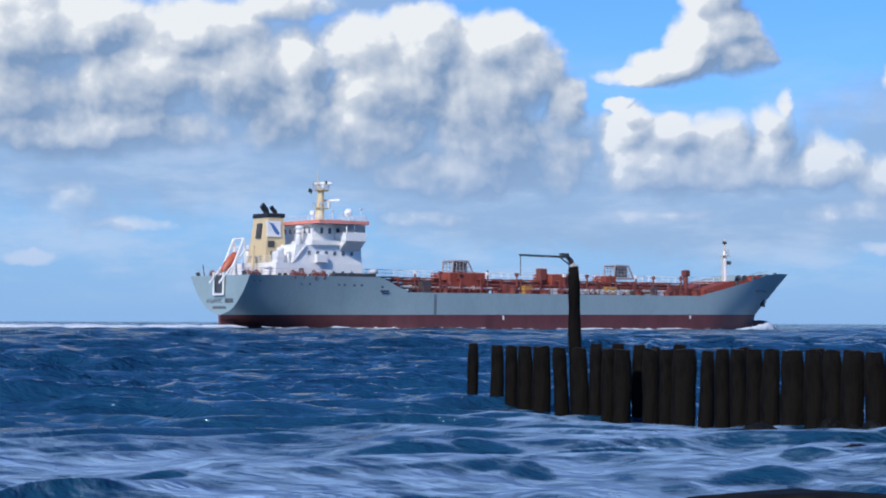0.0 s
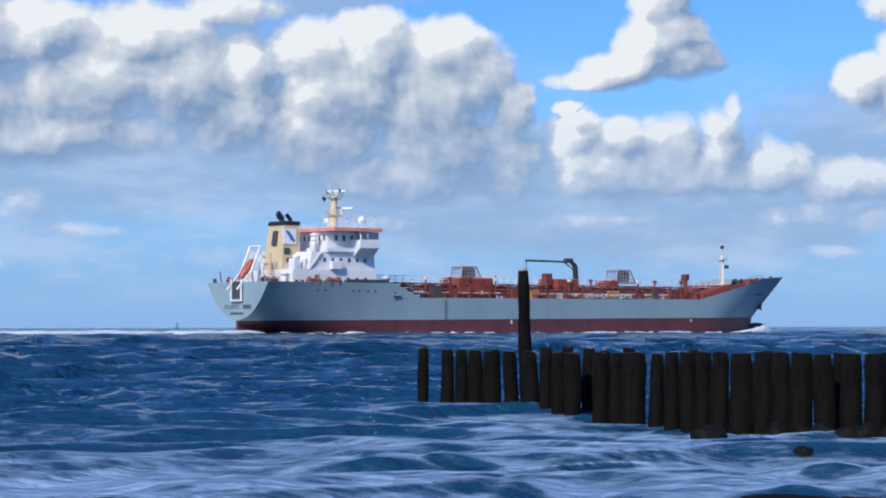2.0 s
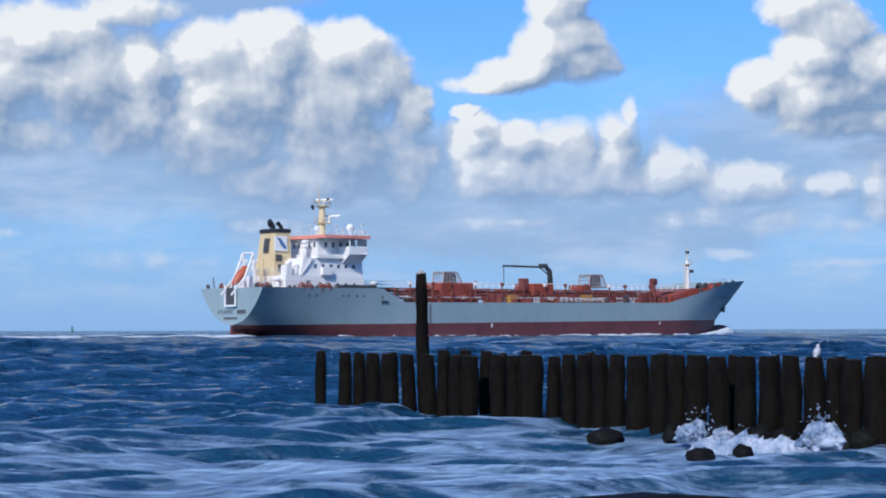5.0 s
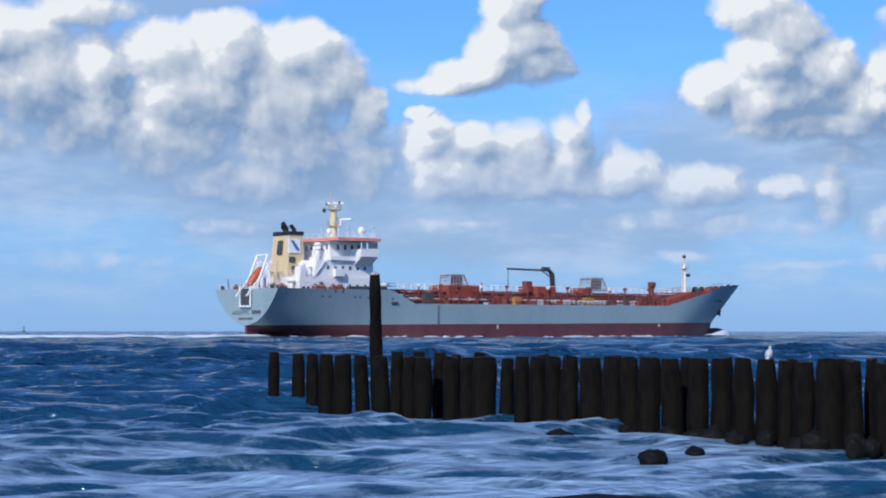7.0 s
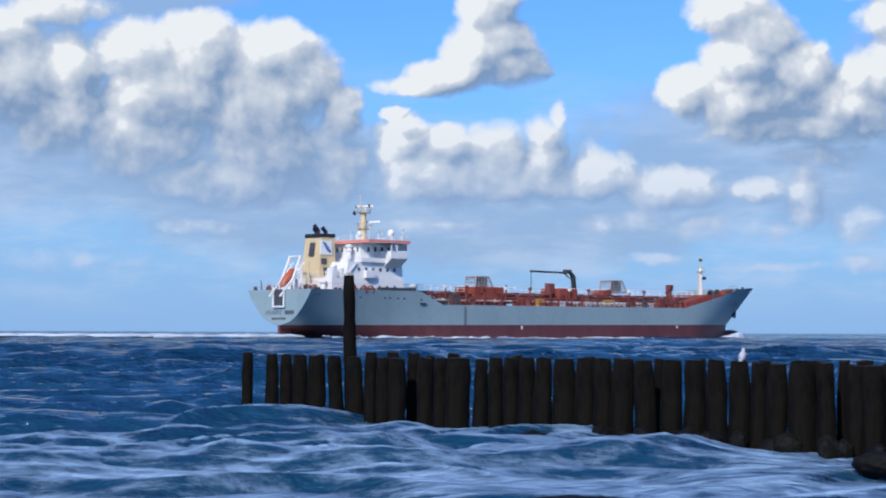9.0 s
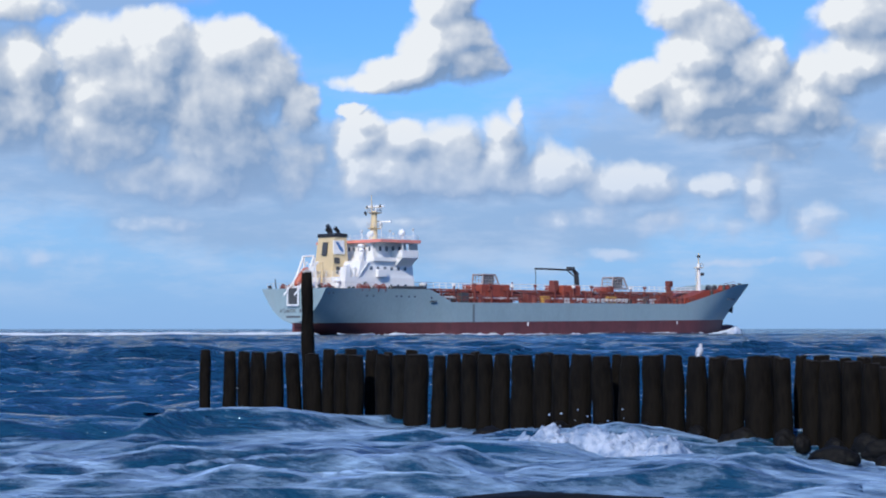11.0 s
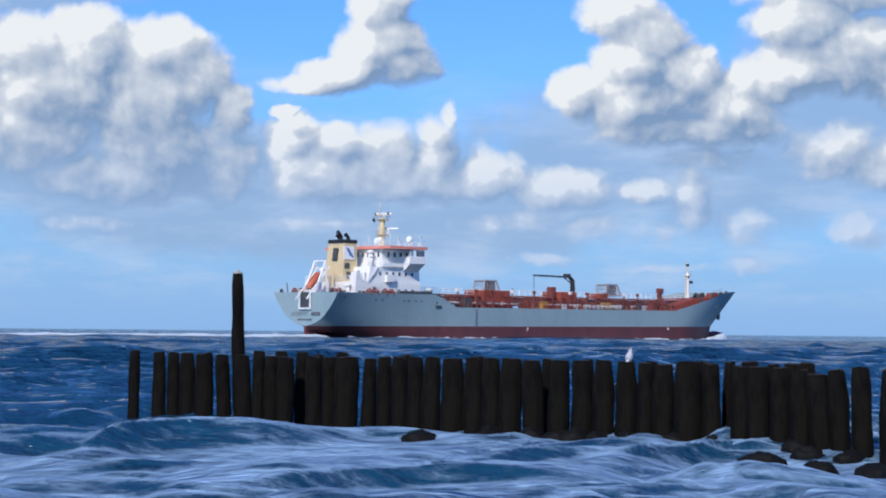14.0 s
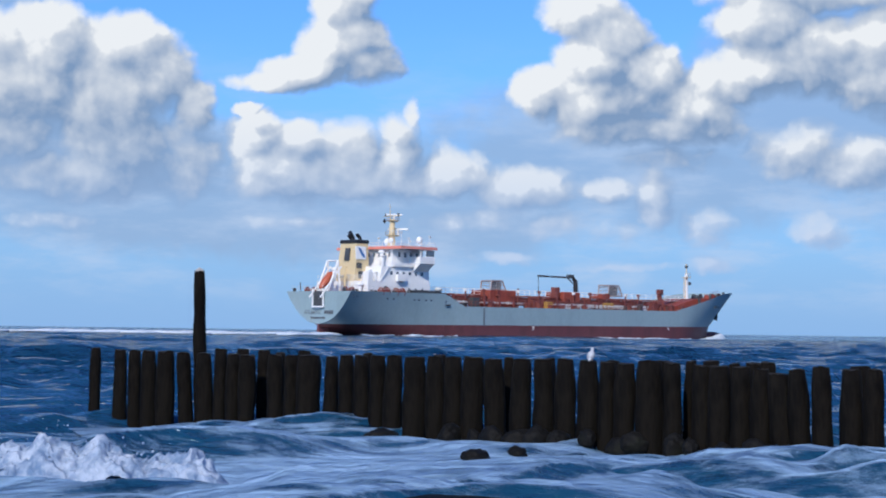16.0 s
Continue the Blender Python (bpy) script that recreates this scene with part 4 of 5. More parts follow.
def cargo_deck():
    rng = random.Random(12)
    # long pipes fore and aft
    for k in range(11):
        y = -5.0 + k * 0.62
        z = 6.5 + 0.5 * (k % 3)
        a, b = -33 + rng.uniform(0, 6), 33 - rng.uniform(0, 8)
        bm = bmesh.new()
        add_rod(bm, (a, y, z), (b, y, z), 0.16 + 0.06 * (k % 2), None, 8)
        for x in np.arange(a + 2, b, 6.0):
            add_rod(bm, (x, y, z), (x + 0.15, y, z), 0.32, None, 8)
        part("cargo_pipe", bm, PIPE_RED if k % 4 else PALE, ship)
    # pipe supports
    for x in np.arange(-31, 33, 4.0):
        bm = bmesh.new()
        for y in (-5.6, 2.0):
            add_box(bm, (x - 0.12, y - 0.12, 5.5), (x + 0.12, y + 0.12, 8.0))
        add_box(bm, (x - 0.12, -5.6, 6.15), (x + 0.12, 2.0, 6.35))
        add_box(bm, (x - 0.12, -5.6, 7.8), (x + 0.12, 2.0, 8.0))
        part("pipe_trestle", bm, PIPE_RED, ship)
    # catwalk with white rails
    block("catwalk", (-36.0, -2.2, 8.0), (40.0, -0.6, 8.1), PALE, ship, bevel=0)
    rail("catwalk_rail", [(-36, -2.2, 8.1), (40, -2.2, 8.1)], 1.0, WHITE, 0.04, 2, 1.5)
    rail("catwalk_rail", [(-36, -0.6, 8.1), (40, -0.6, 8.1)], 1.0, WHITE, 0.04, 2, 1.5)
    rail("deck_edge_rail", [(-30.5, -8.55, 5.55), (29, -8.55, 5.7)], 1.0, PIPE_RED, 0.06, 2, 1.1)
    # tank hatches, valves and small lockers
    for i, x in enumerate(np.arange(-29.5, 34, 3.3)):
        for y in (-6.9, -3.6):
            if abs(x + 18) < 4 or rng.random() < 0.15:
                continue
            bm = bmesh.new()
            h = rng.uniform(0.5, 1.3)
            add_rod(bm, (x, y, 5.5), (x, y, 5.6 + h), rng.uniform(0.35, 0.7), None, 12)
            add_rod(bm, (x, y, 5.6 + h), (x, y, 5.8 + h), 0.75, 0.5, 12)
            add_rod(bm, (x + 0.9, y, 5.5), (x + 0.9, y, 6.9 + h * 0.6), 0.1, None, 6)
            part("tank_hatch", bm, PIPE_RED if rng.random() < 0.75 else DARK_STEEL, ship)
    for i in range(12):
        x = -28 + i * 5.1 + rng.uniform(-1, 1)
        rod("tank_vent", (x, -4.7, 5.5), (x, -4.7, 8.6 + rng.uniform(0, 0.8)), 0.13, PIPE_RED, ship)
        block("vent_head", (x - 0.25, -4.95, 8.5), (x + 0.25, -4.45, 9.0), PIPE_RED if i % 3 else WHITE, ship)
    for x, w, h, m in ((-26.5, 1.8, 1.4, DARK_STEEL), (-10.2, 2.0, 1.2, PIPE_RED), (-6.5, 1.6, 1.0, YELLOW), (-1.2, 1.4, 0.5, PALE), (11.0, 2.2, 1.1, YELLOW), (16.5, 1.7, 0.6, DARK_STEEL), (21.6, 1.8, 0.5, PALE), (25.0, 2.0, 1.3, PIPE_RED)):
        block("deck_locker", (x - w / 2, -6.9, 5.5), (x + w / 2, -6.0, 5.9 + h), m, ship)
    # red pump houses under the two pale frames
    block("pump_house", (-20.6, -4.6, 5.5), (-13.4, 0.5, 8.9), DECK_RED, ship, "red-brown pump house", bevel=0.15)
    block("pump_house", (0.2, -4.4, 5.5), (5.0, 0.5, 9.0), DECK_RED, ship, "red-brown pump house", bevel=0.15)
    block("pump_house", (12.6, -3.4, 7.9), (15.0, 0.0, 8.9), DECK_RED, ship, bevel=0.1)
    block("ventilator_box", (-1.5, -3.6, 7.9), (0.0, -2.4, 9.9), PIPE_RED, ship, bevel=0.1)
    for x in (-18.9, 14.8):
        outline = [(x, 8.6), (x + 4.3, 8.6), (x + 3.1, 10.7), (x + 0.2, 10.7)]
        bm = bmesh.new()
        for y in (-3.1, -0.4):
            for (xa, za), (xb, zb) in zip(outline, outline[1:] + outline[:1]):
                add_rod(bm, (xa, y, za), (xb, y, zb), 0.16, None, 6)
            for k in range(1, 5):
                add_rod(bm, (x + k * 0.8, y, 8.6), (x + 0.25 + k * 0.62, y, 10.7), 0.06, None, 4)
            for z in (9.2, 9.8, 10.3):
                add_rod(bm, (x, y, z), (x + 4.0 - (z - 8.6) * 0.5, y, z), 0.05, None, 4)
        for xa, za in outline:
            add_rod(bm, (xa, -3.1, za), (xa, -0.4, za), 0.14, None, 6)
        part("hose_rack", bm, RACK, ship, "weathered grey steel hose rack frame")
        block("rack_panel", (x + 0.35, -2.9, 8.7), (x + 3.0, -2.8, 10.5), STRAKE, ship, bevel=0)
    # manifold: a row of pale flanges at the side
    for k in range(9):
        x = 3.5 + k * 1.25
        bm = bmesh.new()
        add_rod(bm, (x, -7.9, 6.2), (x, -4.0, 6.2), 0.18, None, 8)
        add_rod(bm, (x, -8.0, 6.2), (x, -7.75, 6.2), 0.36, None, 10)
        part("manifold_flange", bm, PALE, ship)
    block("drip_tray", (2.8, -8.3, 5.5), (14.6, -6.9, 5.75), PIPE_RED, ship)
    # hose crane
    rod("crane_post", (7.2, -1.2, 5.5), (7.2, -1.2, 8.9), 0.55, YELLOW, ship, 0.55, 14, "yellow crane pedestal")
    bm = bmesh.new()
    add_rod(bm, (7.2, -1.2, 8.6), (7.0, -1.2, 11.4), 0.5, 0.45, 12)
    add_rod(bm, (7.0, -1.2, 11.3), (5.9, -1.2, 12.3), 0.42, 0.3, 12)
    part("crane_column", bm, BLACK, ship)
    bm = bmesh.new()
    add_box(bm, (-3.9, -1.4, 11.86), (6.6, -1.0, 12.2), (0, 0.6, 0), 0.05)
    add_box(bm, (4.6, -1.5, 12.0), (6.4, -0.9, 12.6), None, 0.08)
    part("crane_boom", bm, DARK_STEEL, ship, "dark crane boom folded level")
    rod("crane_ram", (6.9, -1.2, 10.6), (4.6, -1.2, 11.9), 0.12, DARK_STEEL, ship)
    rod("crane_cable", (-3.7, -1.2, 11.9), (-3.7, -1.2, 8.6), 0.07, DARK_STEEL, ship, seg=6)
    # forward: vent post, winches, forecastle gear
    rod("vent_post", (31.6, -2.5, 5.6), (31.6, -2.5, 9.3), 0.42, PIPE_RED, ship)
    block("vent_cowl", (31.0, -3.1, 9.2), (32.2, -1.9, 10.3), PIPE_RED, ship, bevel=0.15)
    for x, y in ((35.0, -4.6), (38.5, -3.6), (47.5, -3.0), (49.5, 2.0), (51.5, -1.5)):
        z = sheer(x) - 2.0
        bm = bmesh.new()
        add_box(bm, (x - 1.0, y - 0.6, z), (x + 1.0, y + 0.6, z + 0.6), None, 0.06)
        add_rod(bm, (x, y - 0.8, z + 1.1), (x, y + 0.8, z + 1.1), 0.62, None, 12)
        for k in (-0.85, 0.85):
            add_rod(bm, (x, y + k - 0.07, z + 1.1), (x, y + k + 0.07, z + 1.1), 0.9, None, 12)
        part("windlass", bm, DECK_RED if x < 49 else DARK_STEEL, ship, "red-brown deck winch")
    prism("forecastle_house", [(33.5, 5.5), (46, 8.0), (46, 8.6), (40, 8.5), (33.5, 6.9)], -5.0, 5.0, DECK_RED, ship)
    rail("forecastle_rail", [(45, -5.2, 9.0), (50, -3.6, 9.5)], 0.9, PIPE_RED, 0.035, 2)
    for x, y in ((41.0, -5.4), (46.5, -3.9), (55.0, -0.8)):
        rod("bow_bollard", (x, y, sheer(x) - 1.0), (x, y, sheer(x) + 0.2), 0.3, DARK_STEEL, ship)
    # anchor in its pocket
    bm = bmesh.new()
    add_box(bm, (49.8, -2.75, 4.5), (50.9, -2.0, 5.5), (0, -30, 25), 0.1)
    add_rod(bm, (49.6, -2.75, 4.5), (51.0, -2.15, 4.3), 0.22, None, 8)
    part("anchor", bm, DARK_STEEL, ship, "dark anchor housed at the bow")

    # worn lettering at the bow
    for k in range(8):
        x = 44.3 + k * 0.62
        z = 6.9
        y = HB * (1 - ((x - 29) / (stem(z) - 29)) ** (1.75 + 0.13 * z))
        block("bow_lettering", (x - 0.2, -y - 0.07, z - 0.25), (x + 0.2, -y + 0.3, z + 0.25), STRAKE, ship, turn=(0, 0, 32), bevel=0)


cargo_deck()


def stern_name():
    def letters(text, z, size, y):
        c = bpy.data.curves.new("stern_lettering", "FONT")
        c.body, c.size, c.align_x, c.extrude = text, size, "CENTER", 0.01
        ob = new("stern_lettering", c)
        ob.parent = ship
        c.materials.append(LETTER)
        ob.matrix_local = Matrix.Translation((-59.03, y, z)) @ Euler((radians(90), 0, radians(-90))).to_matrix().to_4x4()
        return tagged(ob, "dark painted ship's name on the transom")

    letters("ATLANTIC", 3.7, 0.95, 1.4)
    for k in range(4):
        block("stern_lettering", (-59.04, -2.2 - k * 0.62, 3.7), (-59.0, -1.75 - k * 0.62, 4.35), LETTER, ship, bevel=0)
    for k in range(8):
        block("home_port_lettering", (-59.04, -1.9 + k * 0.5, 2.85), (-59.0, -1.55 + k * 0.5, 3.2), LETTER, ship, bevel=0)


stern_name()


# ---------------- foam of the ship ----------------
def foam_heap(name, spots, label, seed, category="foam", lumpy=0.35):
    """Foam built of many overlapping lumps: (x, y, z, length, width, height)."""
    rng = random.Random(seed)
    bm = bmesh.new()
    for x, y, z, l, w, h in spots:
        bmesh.ops.create_icosphere(bm, subdivisions=2, radius=1.0, matrix=Matrix.Translation((x, y, z)) @ Euler((0, 0, rng.uniform(-0.3, 0.3))).to_matrix().to_4x4() @ Matrix.Diagonal((l, w, h, 1)))
    size = max(s[5] for s in spots)
    for v in bm.verts:
        p = v.co / max(size, 0.05) * 1.2 + Vector((seed * 3.1, 0, 0))
        v.co += Vector((noise.noise(p), noise.noise(p + Vector((9, 0, 0))), noise.noise(p + Vector((0, 9, 0))))) * size * lumpy
    ob = part(name, bm, WAKE_FOAM, None, "", True)
    return tagged(ob, label, category, "", "stuff")


def ship_foam():
    rng = random.Random(5)
    spots = []
    for k in range(26):
        u = k / 25
        spots.append((52.0 - 12 * u, -1.8 - 6.6 * u ** 0.7, 0.1, 1.2 + u, 0.7 + 0.5 * u, (1.1 * (1 - u) ** 1.5 + 0.2) * rng.uniform(0.6, 1.2)))
        spots.append((53.5 - 12 * u, 1.6 + 6.6 * u ** 0.7, 0.1, 1.2 + u, 0.7 + 0.5 * u, (1.1 * (1 - u) ** 1.5 + 0.2) * rng.uniform(0.6, 1.2)))
    for k in range(80):
        x = 42 - k * 1.25 + rng.uniform(-0.9, 0.9)
        if rng.random() < 0.35:
            continue
        spots.append((x, -9.0 - rng.uniform(0, 0.9), -0.05, rng.uniform(0.8, 3.6), 0.35, rng.uniform(0.05, 0.2)))
    bow = foam_heap("bow_wave", spots, "white bow wave breaking along the hull", 3)
    spots = []
    for k in range(220):
        u = k / 219
        x = -59 - 260 * u ** 1.3
        spots.append((x, rng.uniform(-1, 1) * (5 + 9 * u), 0.05, rng.uniform(2, 5) * (1 + u), rng.uniform(0.8, 1.8), rng.uniform(0.12, 0.5) * (1 - 0.3 * u)))
    trail = foam_heap("wake", spots, "white foaming wake trailing astern of the ship", 4)
    return bow, trail


bow_wave, wake = ship_foam()


# ---------------- buoy and gull ----------------
def buoy():
    x, y = math.sin(radians(-6.2)) * 1500, math.cos(radians(-6.2)) * 1500
    ob = tagged(new("navigation_buoy"), "dark green navigation buoy far out at sea", "buoy")
    ob.location = (x, y, 0)
    bm = bmesh.new()
    add_rod(bm, (0, 0, -1), (0, 0, 1.0), 1.3, 1.3, 16)
    part("float", bm, BUOY_GREEN, ob)
    bm = bmesh.new()
    for a in range(4):
        c, s = math.cos(a * 1.571), math.sin(a * 1.571)
        add_rod(bm, (c * 0.9, s * 0.9, 1.0), (c * 0.35, s * 0.35, 3.9), 0.14, None, 6)
    add_rod(bm, (0, 0, 3.8), (0, 0, 4.7), 0.5, 0.1, 12)
    part("tower", bm, BUOY_GREEN, ob)
    return ob


buoy()


def gull():
    """A gull standing on a pile of the rear row."""
    base = G0 + GD * 8.70 + GN * 0.02
    ob = tagged(new("gull"), "white gull with grey wings standing on a groyne post", "gull")
    ob.matrix_world = Matrix.Translation((base.x, base.y, 0.775)) @ pose(0, 0, 0.0, 0, 0, 60) @ Matrix.Scale(0.64, 4)
    bm = bmesh.new()
    add_ball(bm, (0, 0, 0.095), 0.05, (1.7, 0.9, 0.95), 14)
    bmesh.ops.rotate(bm, verts=bm.verts, cent=(0, 0, 0.095), matrix=Euler((0, radians(-38), 0)).to_matrix())
    part("body", bm, FEATHER, ob, "", True)
    bm = bmesh.new()
    add_rod(bm, (0.045, 0, 0.12), (0.055, 0, 0.165), 0.026, 0.022, 10)
    add_ball(bm, (0.06, 0, 0.178), 0.026, (1.15, 0.95, 1), 12)
    part("head", bm, FEATHER, ob, "", True)
    rod("beak", (0.082, 0, 0.175), (0.118, 0, 0.168), 0.008, YELLOW, ob, 0.002, 8)
    for s in (-1, 1):
        bm = bmesh.new()
        add_ball(bm, (-0.02, s * 0.043, 0.095), 0.04, (2.0, 0.3, 0.75), 12)
        bmesh.ops.rotate(bm, verts=bm.verts, cent=(0, 0, 0.095), matrix=Euler((0, radians(-42), 0)).to_matrix())
        part("wing", bm, FEATHER_GREY, ob, "", True)
        rod("leg", (0.0, s * 0.016, 0.0), (0.0, s * 0.016, 0.06), 0.005, YELLOW, ob, seg=6)
    link_mesh("tail", [(-0.06, -0.02, 0.05), (-0.06, 0.02, 0.05), (-0.12, 0.025, 0.012), (-0.12, -0.025, 0.012), (-0.06, -0.02, 0.04), (-0.06, 0.02, 0.04), (-0.12, 0.025, 0.006), (-0.12, -0.025, 0.006)], [(0, 1, 2, 3), (7, 6, 5, 4), (0, 4, 5, 1), (1, 5, 6, 2), (2, 6, 7, 3), (3, 7, 4, 0)], FEATHER, ob)


gull()


# ---------------- rolling waves, breakers and splashes ----------------
def rolling_wave(length, width, height, seed):
    """A crest of water, steeper on its shoreward face, that runs with the waves."""
    rng = random.Random(seed)
    nx, ny = 130, 48
    verts, faces = [], []
    for j in range(ny + 1):
        v = -1 + 2 * j / ny
        for i in range(nx + 1):
            u = -1 + 2 * i / nx
            x = u * length / 2
            bend = 0.5 * noise.noise((x * 0.25, seed * 2.3, 0)) + 0.12 * noise.noise((x * 1.3, seed, 3))
            skew = v + 0.35 * (1 - v * v)
            body = (1 - v * v) ** 2 * (1 - u * u) ** 1.2
            rise = height * body * (0.75 + 0.55 * noise.noise((x * 0.45, seed * 5.1, 1)))
            ridge = 0.5 - abs(noise.noise((x * 0.8 + 3, v * 1.1 * width, seed)))
            rise += body * (0.07 * ridge + 0.05 * (0.5 - abs(noise.noise((x * 2.1, v * 2.6 * width, seed)))) + 0.02 * noise.noise((x * 5, v * 6 * width, seed)))
            verts.append((x, -skew * width / 2 + bend, rise - 0.16 * (1 - body) ** 3))
    w = nx + 1
    for j in range(ny):
        for i in range(nx):
            a = j * w + i
            faces.append((a, a + w, a + w + 1, a + 1))
    v = np.array(verts)
    body = np.clip(v[:, 2] / max(height, 0.01) + 0.3, 0, 1)
    X, Y = v[:, 0] + seed * 13.0, v[:, 1] + seed * 7.0
    X = X + 0.5 * np.sin(0.9 * X + 1.3 * Y) + 0.22 * np.sin(2.3 * X + 1.7 * Y)
    for kx, ky, ph, amp, span in wave_trains():
        if span < 5:
            v[:, 2] += body * 0.8 * amp * (2.0 * np.exp(1.3 * (np.sin(kx * X + ky * Y + ph) - 1)) - 0.85)
    verts = v.tolist()
    ob = link_mesh("wave", verts, faces, SEA, smooth=True)
    return tagged(ob, "dark blue wave rolling towards the shore", "wave", "waves rolling in")


def roll_in():
    rng = random.Random(31)
    made = []
    for k in range(15):
        y = 13.5 + k * 4.4 + rng.uniform(-0.8, 0.8)
        x = rng.uniform(-7, 1) + (0.12 * y) * rng.uniform(-0.4, 1.2) + (5 if k % 2 else 0)
        if k in (2, 3):
            x -= 7
        ob = rolling_wave(rng.uniform(6, 11), rng.uniform(2.4, 3.6), rng.uniform(0.03, 0.08) + 0.0015 * y, 40 + k)
        made.append((ob, x, y, rng.uniform(1.45, 1.75), rng.uniform(-8, 8)))
    return made


waves = roll_in()


def crag(p, seed):
    return noise.fractal(Vector(p) + Vector((seed * 7.7, 0, 0)), 0.9, 2.2, 4)


def breaker(spread, deep, high, seed, label):
    """A tumbling crest of broken water with a ragged edge and thrown drops."""
    rng = random.Random(seed)
    nx, ny = int(70 * spread), 70
    verts, faces = [], []
    for j in range(ny + 1):
        v = -1 + 2 * j / ny
        for i in range(nx + 1):
            u = -1 + 2 * i / nx
            x, y = u * spread / 2, -v * deep / 2
            rag = 0.35 * crag((x * 2.2, y * 2.2, 0), seed)
            body = max(0.0, 1 - u * u + 0.3 * rag) ** 0.8 * max(0.0, 1 - v * v + rag)
            top = high * body * (0.6 + 0.5 * crag((x * 3, 1, 4), seed) + (0.25 if v > 0 else 0) * (1 - v))
            rough = crag((x * 11, y * 11, top * 8), seed)
            z = top + (0.045 * rough + 0.02 * crag((x * 30, y * 30, 2), seed)) * min(1, body * 2) - 0.1 * max(0.0, 0.35 - body) / 0.35
            verts.append((x + 0.03 * rough, y - 0.25 * top + 0.04 * crag((y * 12, x * 12, 9), seed), z))
    w = nx + 1
    for j in range(ny):
        for i in range(nx):
            a = j * w + i
            faces.append((a, a + w, a + w + 1, a + 1))
    bm = bmesh.new()
    me = bpy.data.meshes.new("scratch")
    me.from_pydata(verts, [], faces)
    bm.from_mesh(me)
    bpy.data.meshes.remove(me)
    for k in range(int(28 * spread)):
        u = rng.uniform(-0.95, 0.95)
        r = rng.uniform(0.004, 0.013)
        h = high * (1 - u * u) * (0.8 + 0.9 * rng.random() ** 3)
        bmesh.ops.create_icosphere(bm, subdivisions=1, radius=r, matrix=Matrix.Translation((u * spread / 2, rng.uniform(-0.3, 0.2) * deep, h)))
    ob = part("breaker", bm, SHADED_FOAM, None, "", True)
    return tagged(ob, label, "breaking wave", "", "stuff")


groyne_breaker = breaker(1.9, 0.7, 0.26, 61, "white breaking wave crest tumbling along the groyne")
shore_breaker = breaker(2.6, 0.9, 0.26, 62, "white breaking wave crest rolling to the shore")
low_breaker = breaker(1.3, 0.5, 0.15, 63, "low white breaking crest beside the groyne")


def splash(spread, high, seed):
    """A burst of spray: a ragged sheet thrown up with drops flying off it."""
    rng = random.Random(seed)
    bm = bmesh.new()
    for k in range(9):
        u = rng.uniform(-0.8, 0.8)
        h = high * (1 - 0.7 * abs(u)) * rng.uniform(0.5, 1.0)
        got = bmesh.ops.create_icosphere(bm, subdivisions=4, radius=1.0, matrix=Matrix.Translation((u * spread / 2, rng.uniform(-0.06, 0.06), h * 0.35)) @ Matrix.Diagonal((0.08, 0.06, h * 0.6, 1)))
        for v in got["verts"]:
            p = v.co
            q = (p.x * 16, p.y * 16, p.z * 16)
            v.co = p + Vector((crag(q, seed), crag((q[1], q[2], q[0]), seed), 0.8 * crag((q[2], q[0], q[1]), seed))) * 0.045
    for k in range(80):
        u = rng.gauss(0, 0.5)
        r = rng.uniform(0.003, 0.012)
        bmesh.ops.create_icosphere(bm, subdivisions=1, radius=r, matrix=Matrix.Translation((u * spread / 2, rng.uniform(-0.15, 0.15), high * rng.uniform(0.1, 1.25) * max(0.2, 1 - abs(u) * 0.6))))
    return tagged(part("splash", bm, SHADED_FOAM, None, "", True), "burst of white spray against the groyne posts", "spray", "", "stuff")


splash_one, splash_two, splash_three = splash(0.6, 0.28, 71), splash(0.4, 0.34, 72), splash(0.5, 0.2, 73)


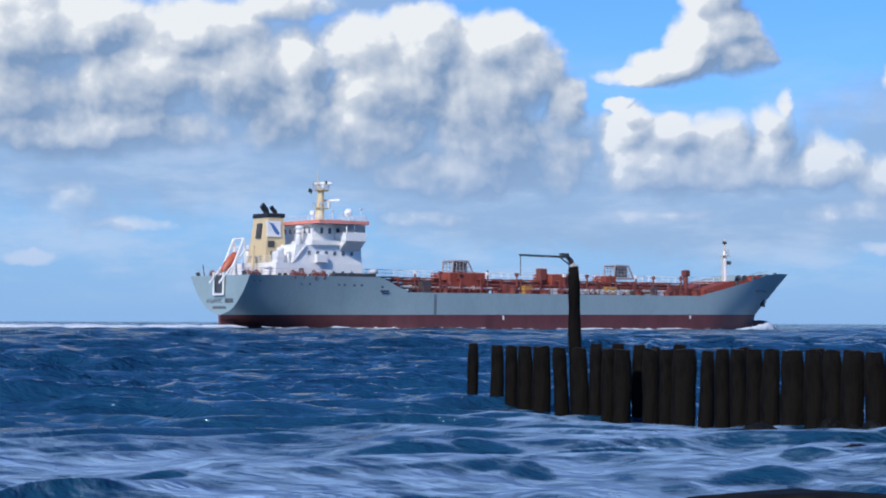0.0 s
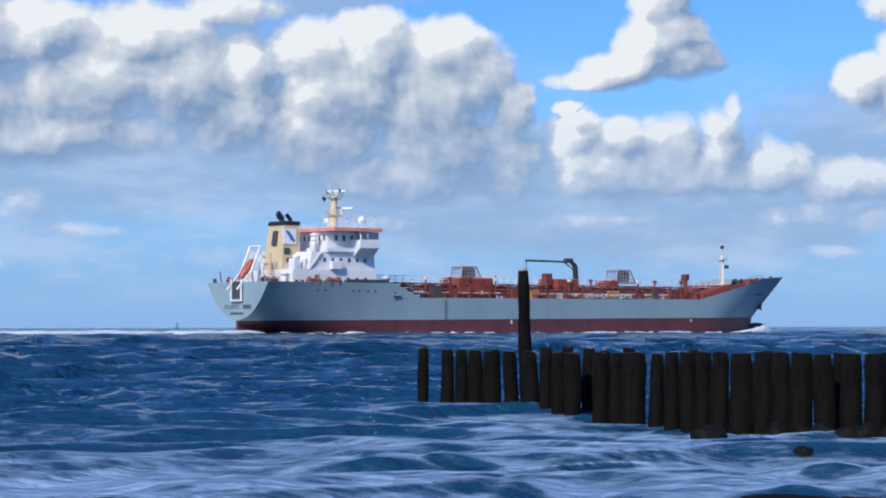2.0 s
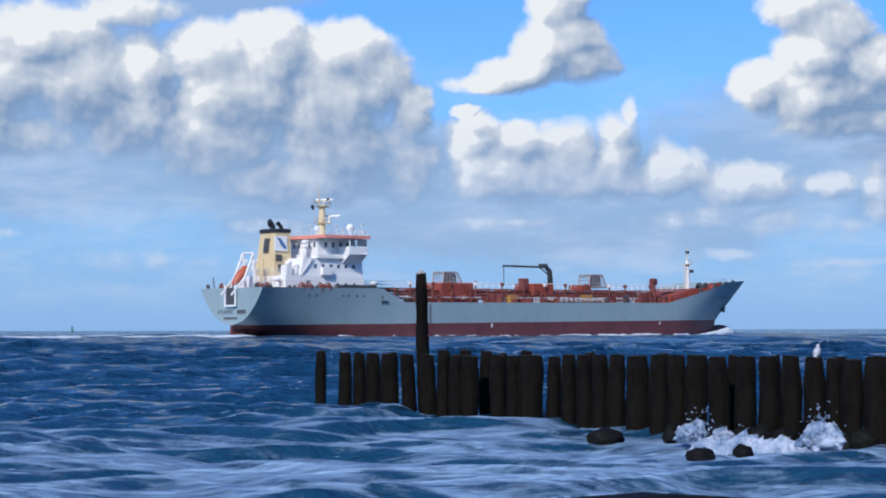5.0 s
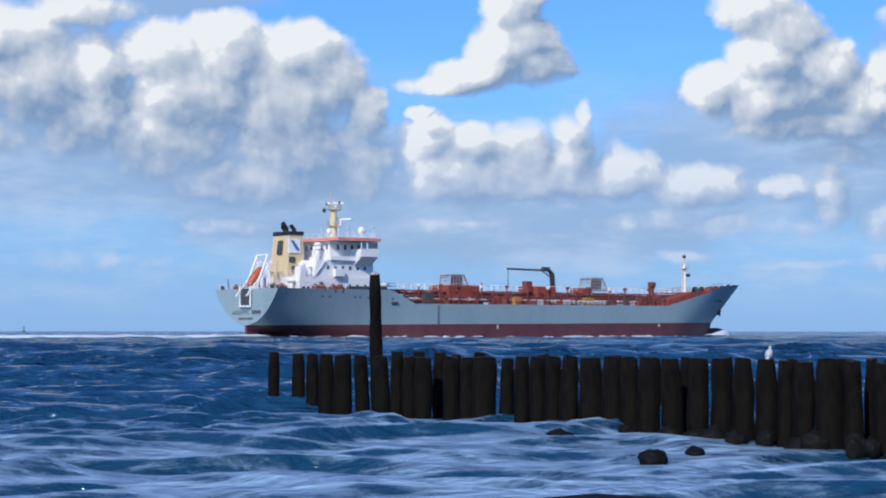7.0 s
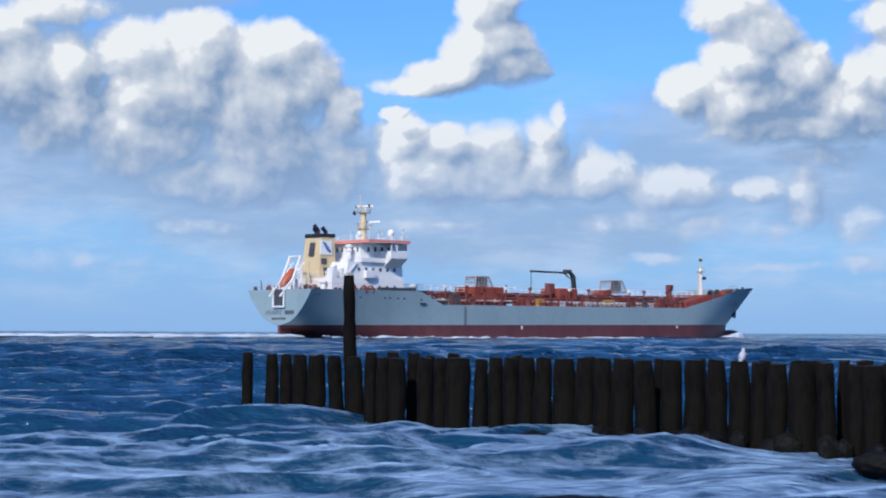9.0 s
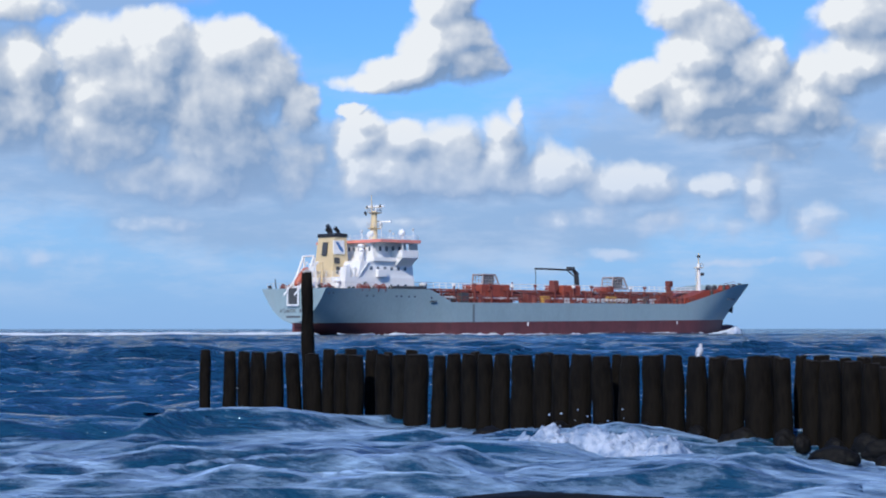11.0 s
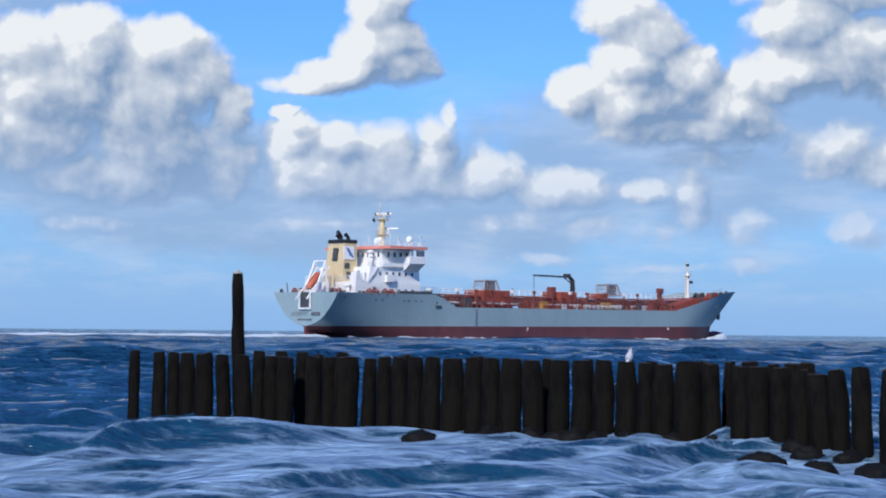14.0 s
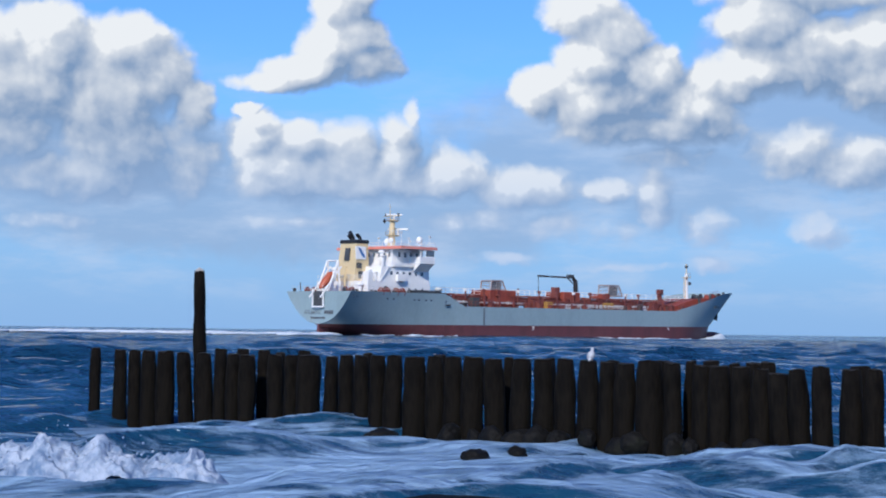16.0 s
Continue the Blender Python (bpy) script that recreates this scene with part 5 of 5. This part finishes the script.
def motions():
    heading, rate, speed = 35.97, -0.1766, 5.944
    rows = []
    for i in range(33):
        t = i * 0.5
        a = radians(heading + rate * t / 2)
        rows.append((t, pose(14.91 + math.cos(a) * speed * t, 325.25 + math.sin(a) * speed * t, 0.06 * math.sin(t * 0.7), 0.25 * math.sin(t * 0.6), 0.12 * math.sin(t * 0.8 + 1), heading + rate * t)))
    for thing in (ship, bow_wave, wake):
        walk(thing, rows)
    walk(sea, [(i * 1.0, pose(TRAVEL.x * 0.85 * i, TRAVEL.y * 0.85 * i, -0.04 + 0.02 * math.sin(i * 1.1))) for i in range(17)])
    for ob, x, y, speed, turn in waves:
        walk(ob, [(t, pose(x + TRAVEL.x * speed * t, y + TRAVEL.y * speed * t, 0.02 * math.sin(t + x), 0, 0, turn)) for t in range(17)])

    def burst(ob, keys, turn=0):
        """Rises out of the sea and sinks back: seconds, x, y, height."""
        first, last = keys[0], keys[-1]
        rows = [(0.0, *first[1:])] if first[0] > 0 else []
        rows += keys
        rows += [(16.0, *last[1:])] if last[0] < 16 else []
        walk(ob, [(t, pose(x, y, z, 0, 0, turn)) for t, x, y, z in rows])

    burst(groyne_breaker, [(9.8, 2.4, 17.9, -0.6), (10.6, 3.2, 17.2, -0.05), (11.0, 3.6, 16.9, -0.04), (12.0, 4.9, 16.3, -0.07), (12.8, 5.9, 15.8, -0.08), (13.6, 6.8, 15.4, -0.6)], -30)
    burst(shore_breaker, [(14.6, 0.0, 17.6, -0.6), (15.4, -0.1, 15.9, -0.18), (16.0, -0.05, 15.1, -0.05)], -5)
    burst(low_breaker, [(3.0, 3.6, 18.9, -0.5), (3.6, 3.9, 18.6, -0.1), (5.0, 4.3, 18.3, -0.08), (6.0, 4.8, 17.8, -0.5)], -35)
    burst(splash_one, [(3.2, 3.75, 19.3, -0.6), (3.6, 3.8, 19.2, -0.05), (5.0, 3.97, 18.9, -0.02), (5.8, 4.2, 18.6, -0.6)], -50)
    burst(splash_two, [(4.4, 4.75, 17.5, -0.6), (5.0, 4.77, 17.5, 0.0), (5.6, 4.9, 17.3, -0.7)], -50)
    burst(splash_three, [(12.0, 5.6, 16.2, -0.6), (12.5, 5.7, 16.1, 0.0), (13.1, 5.9, 16.0, -0.6)], -50)


motions()
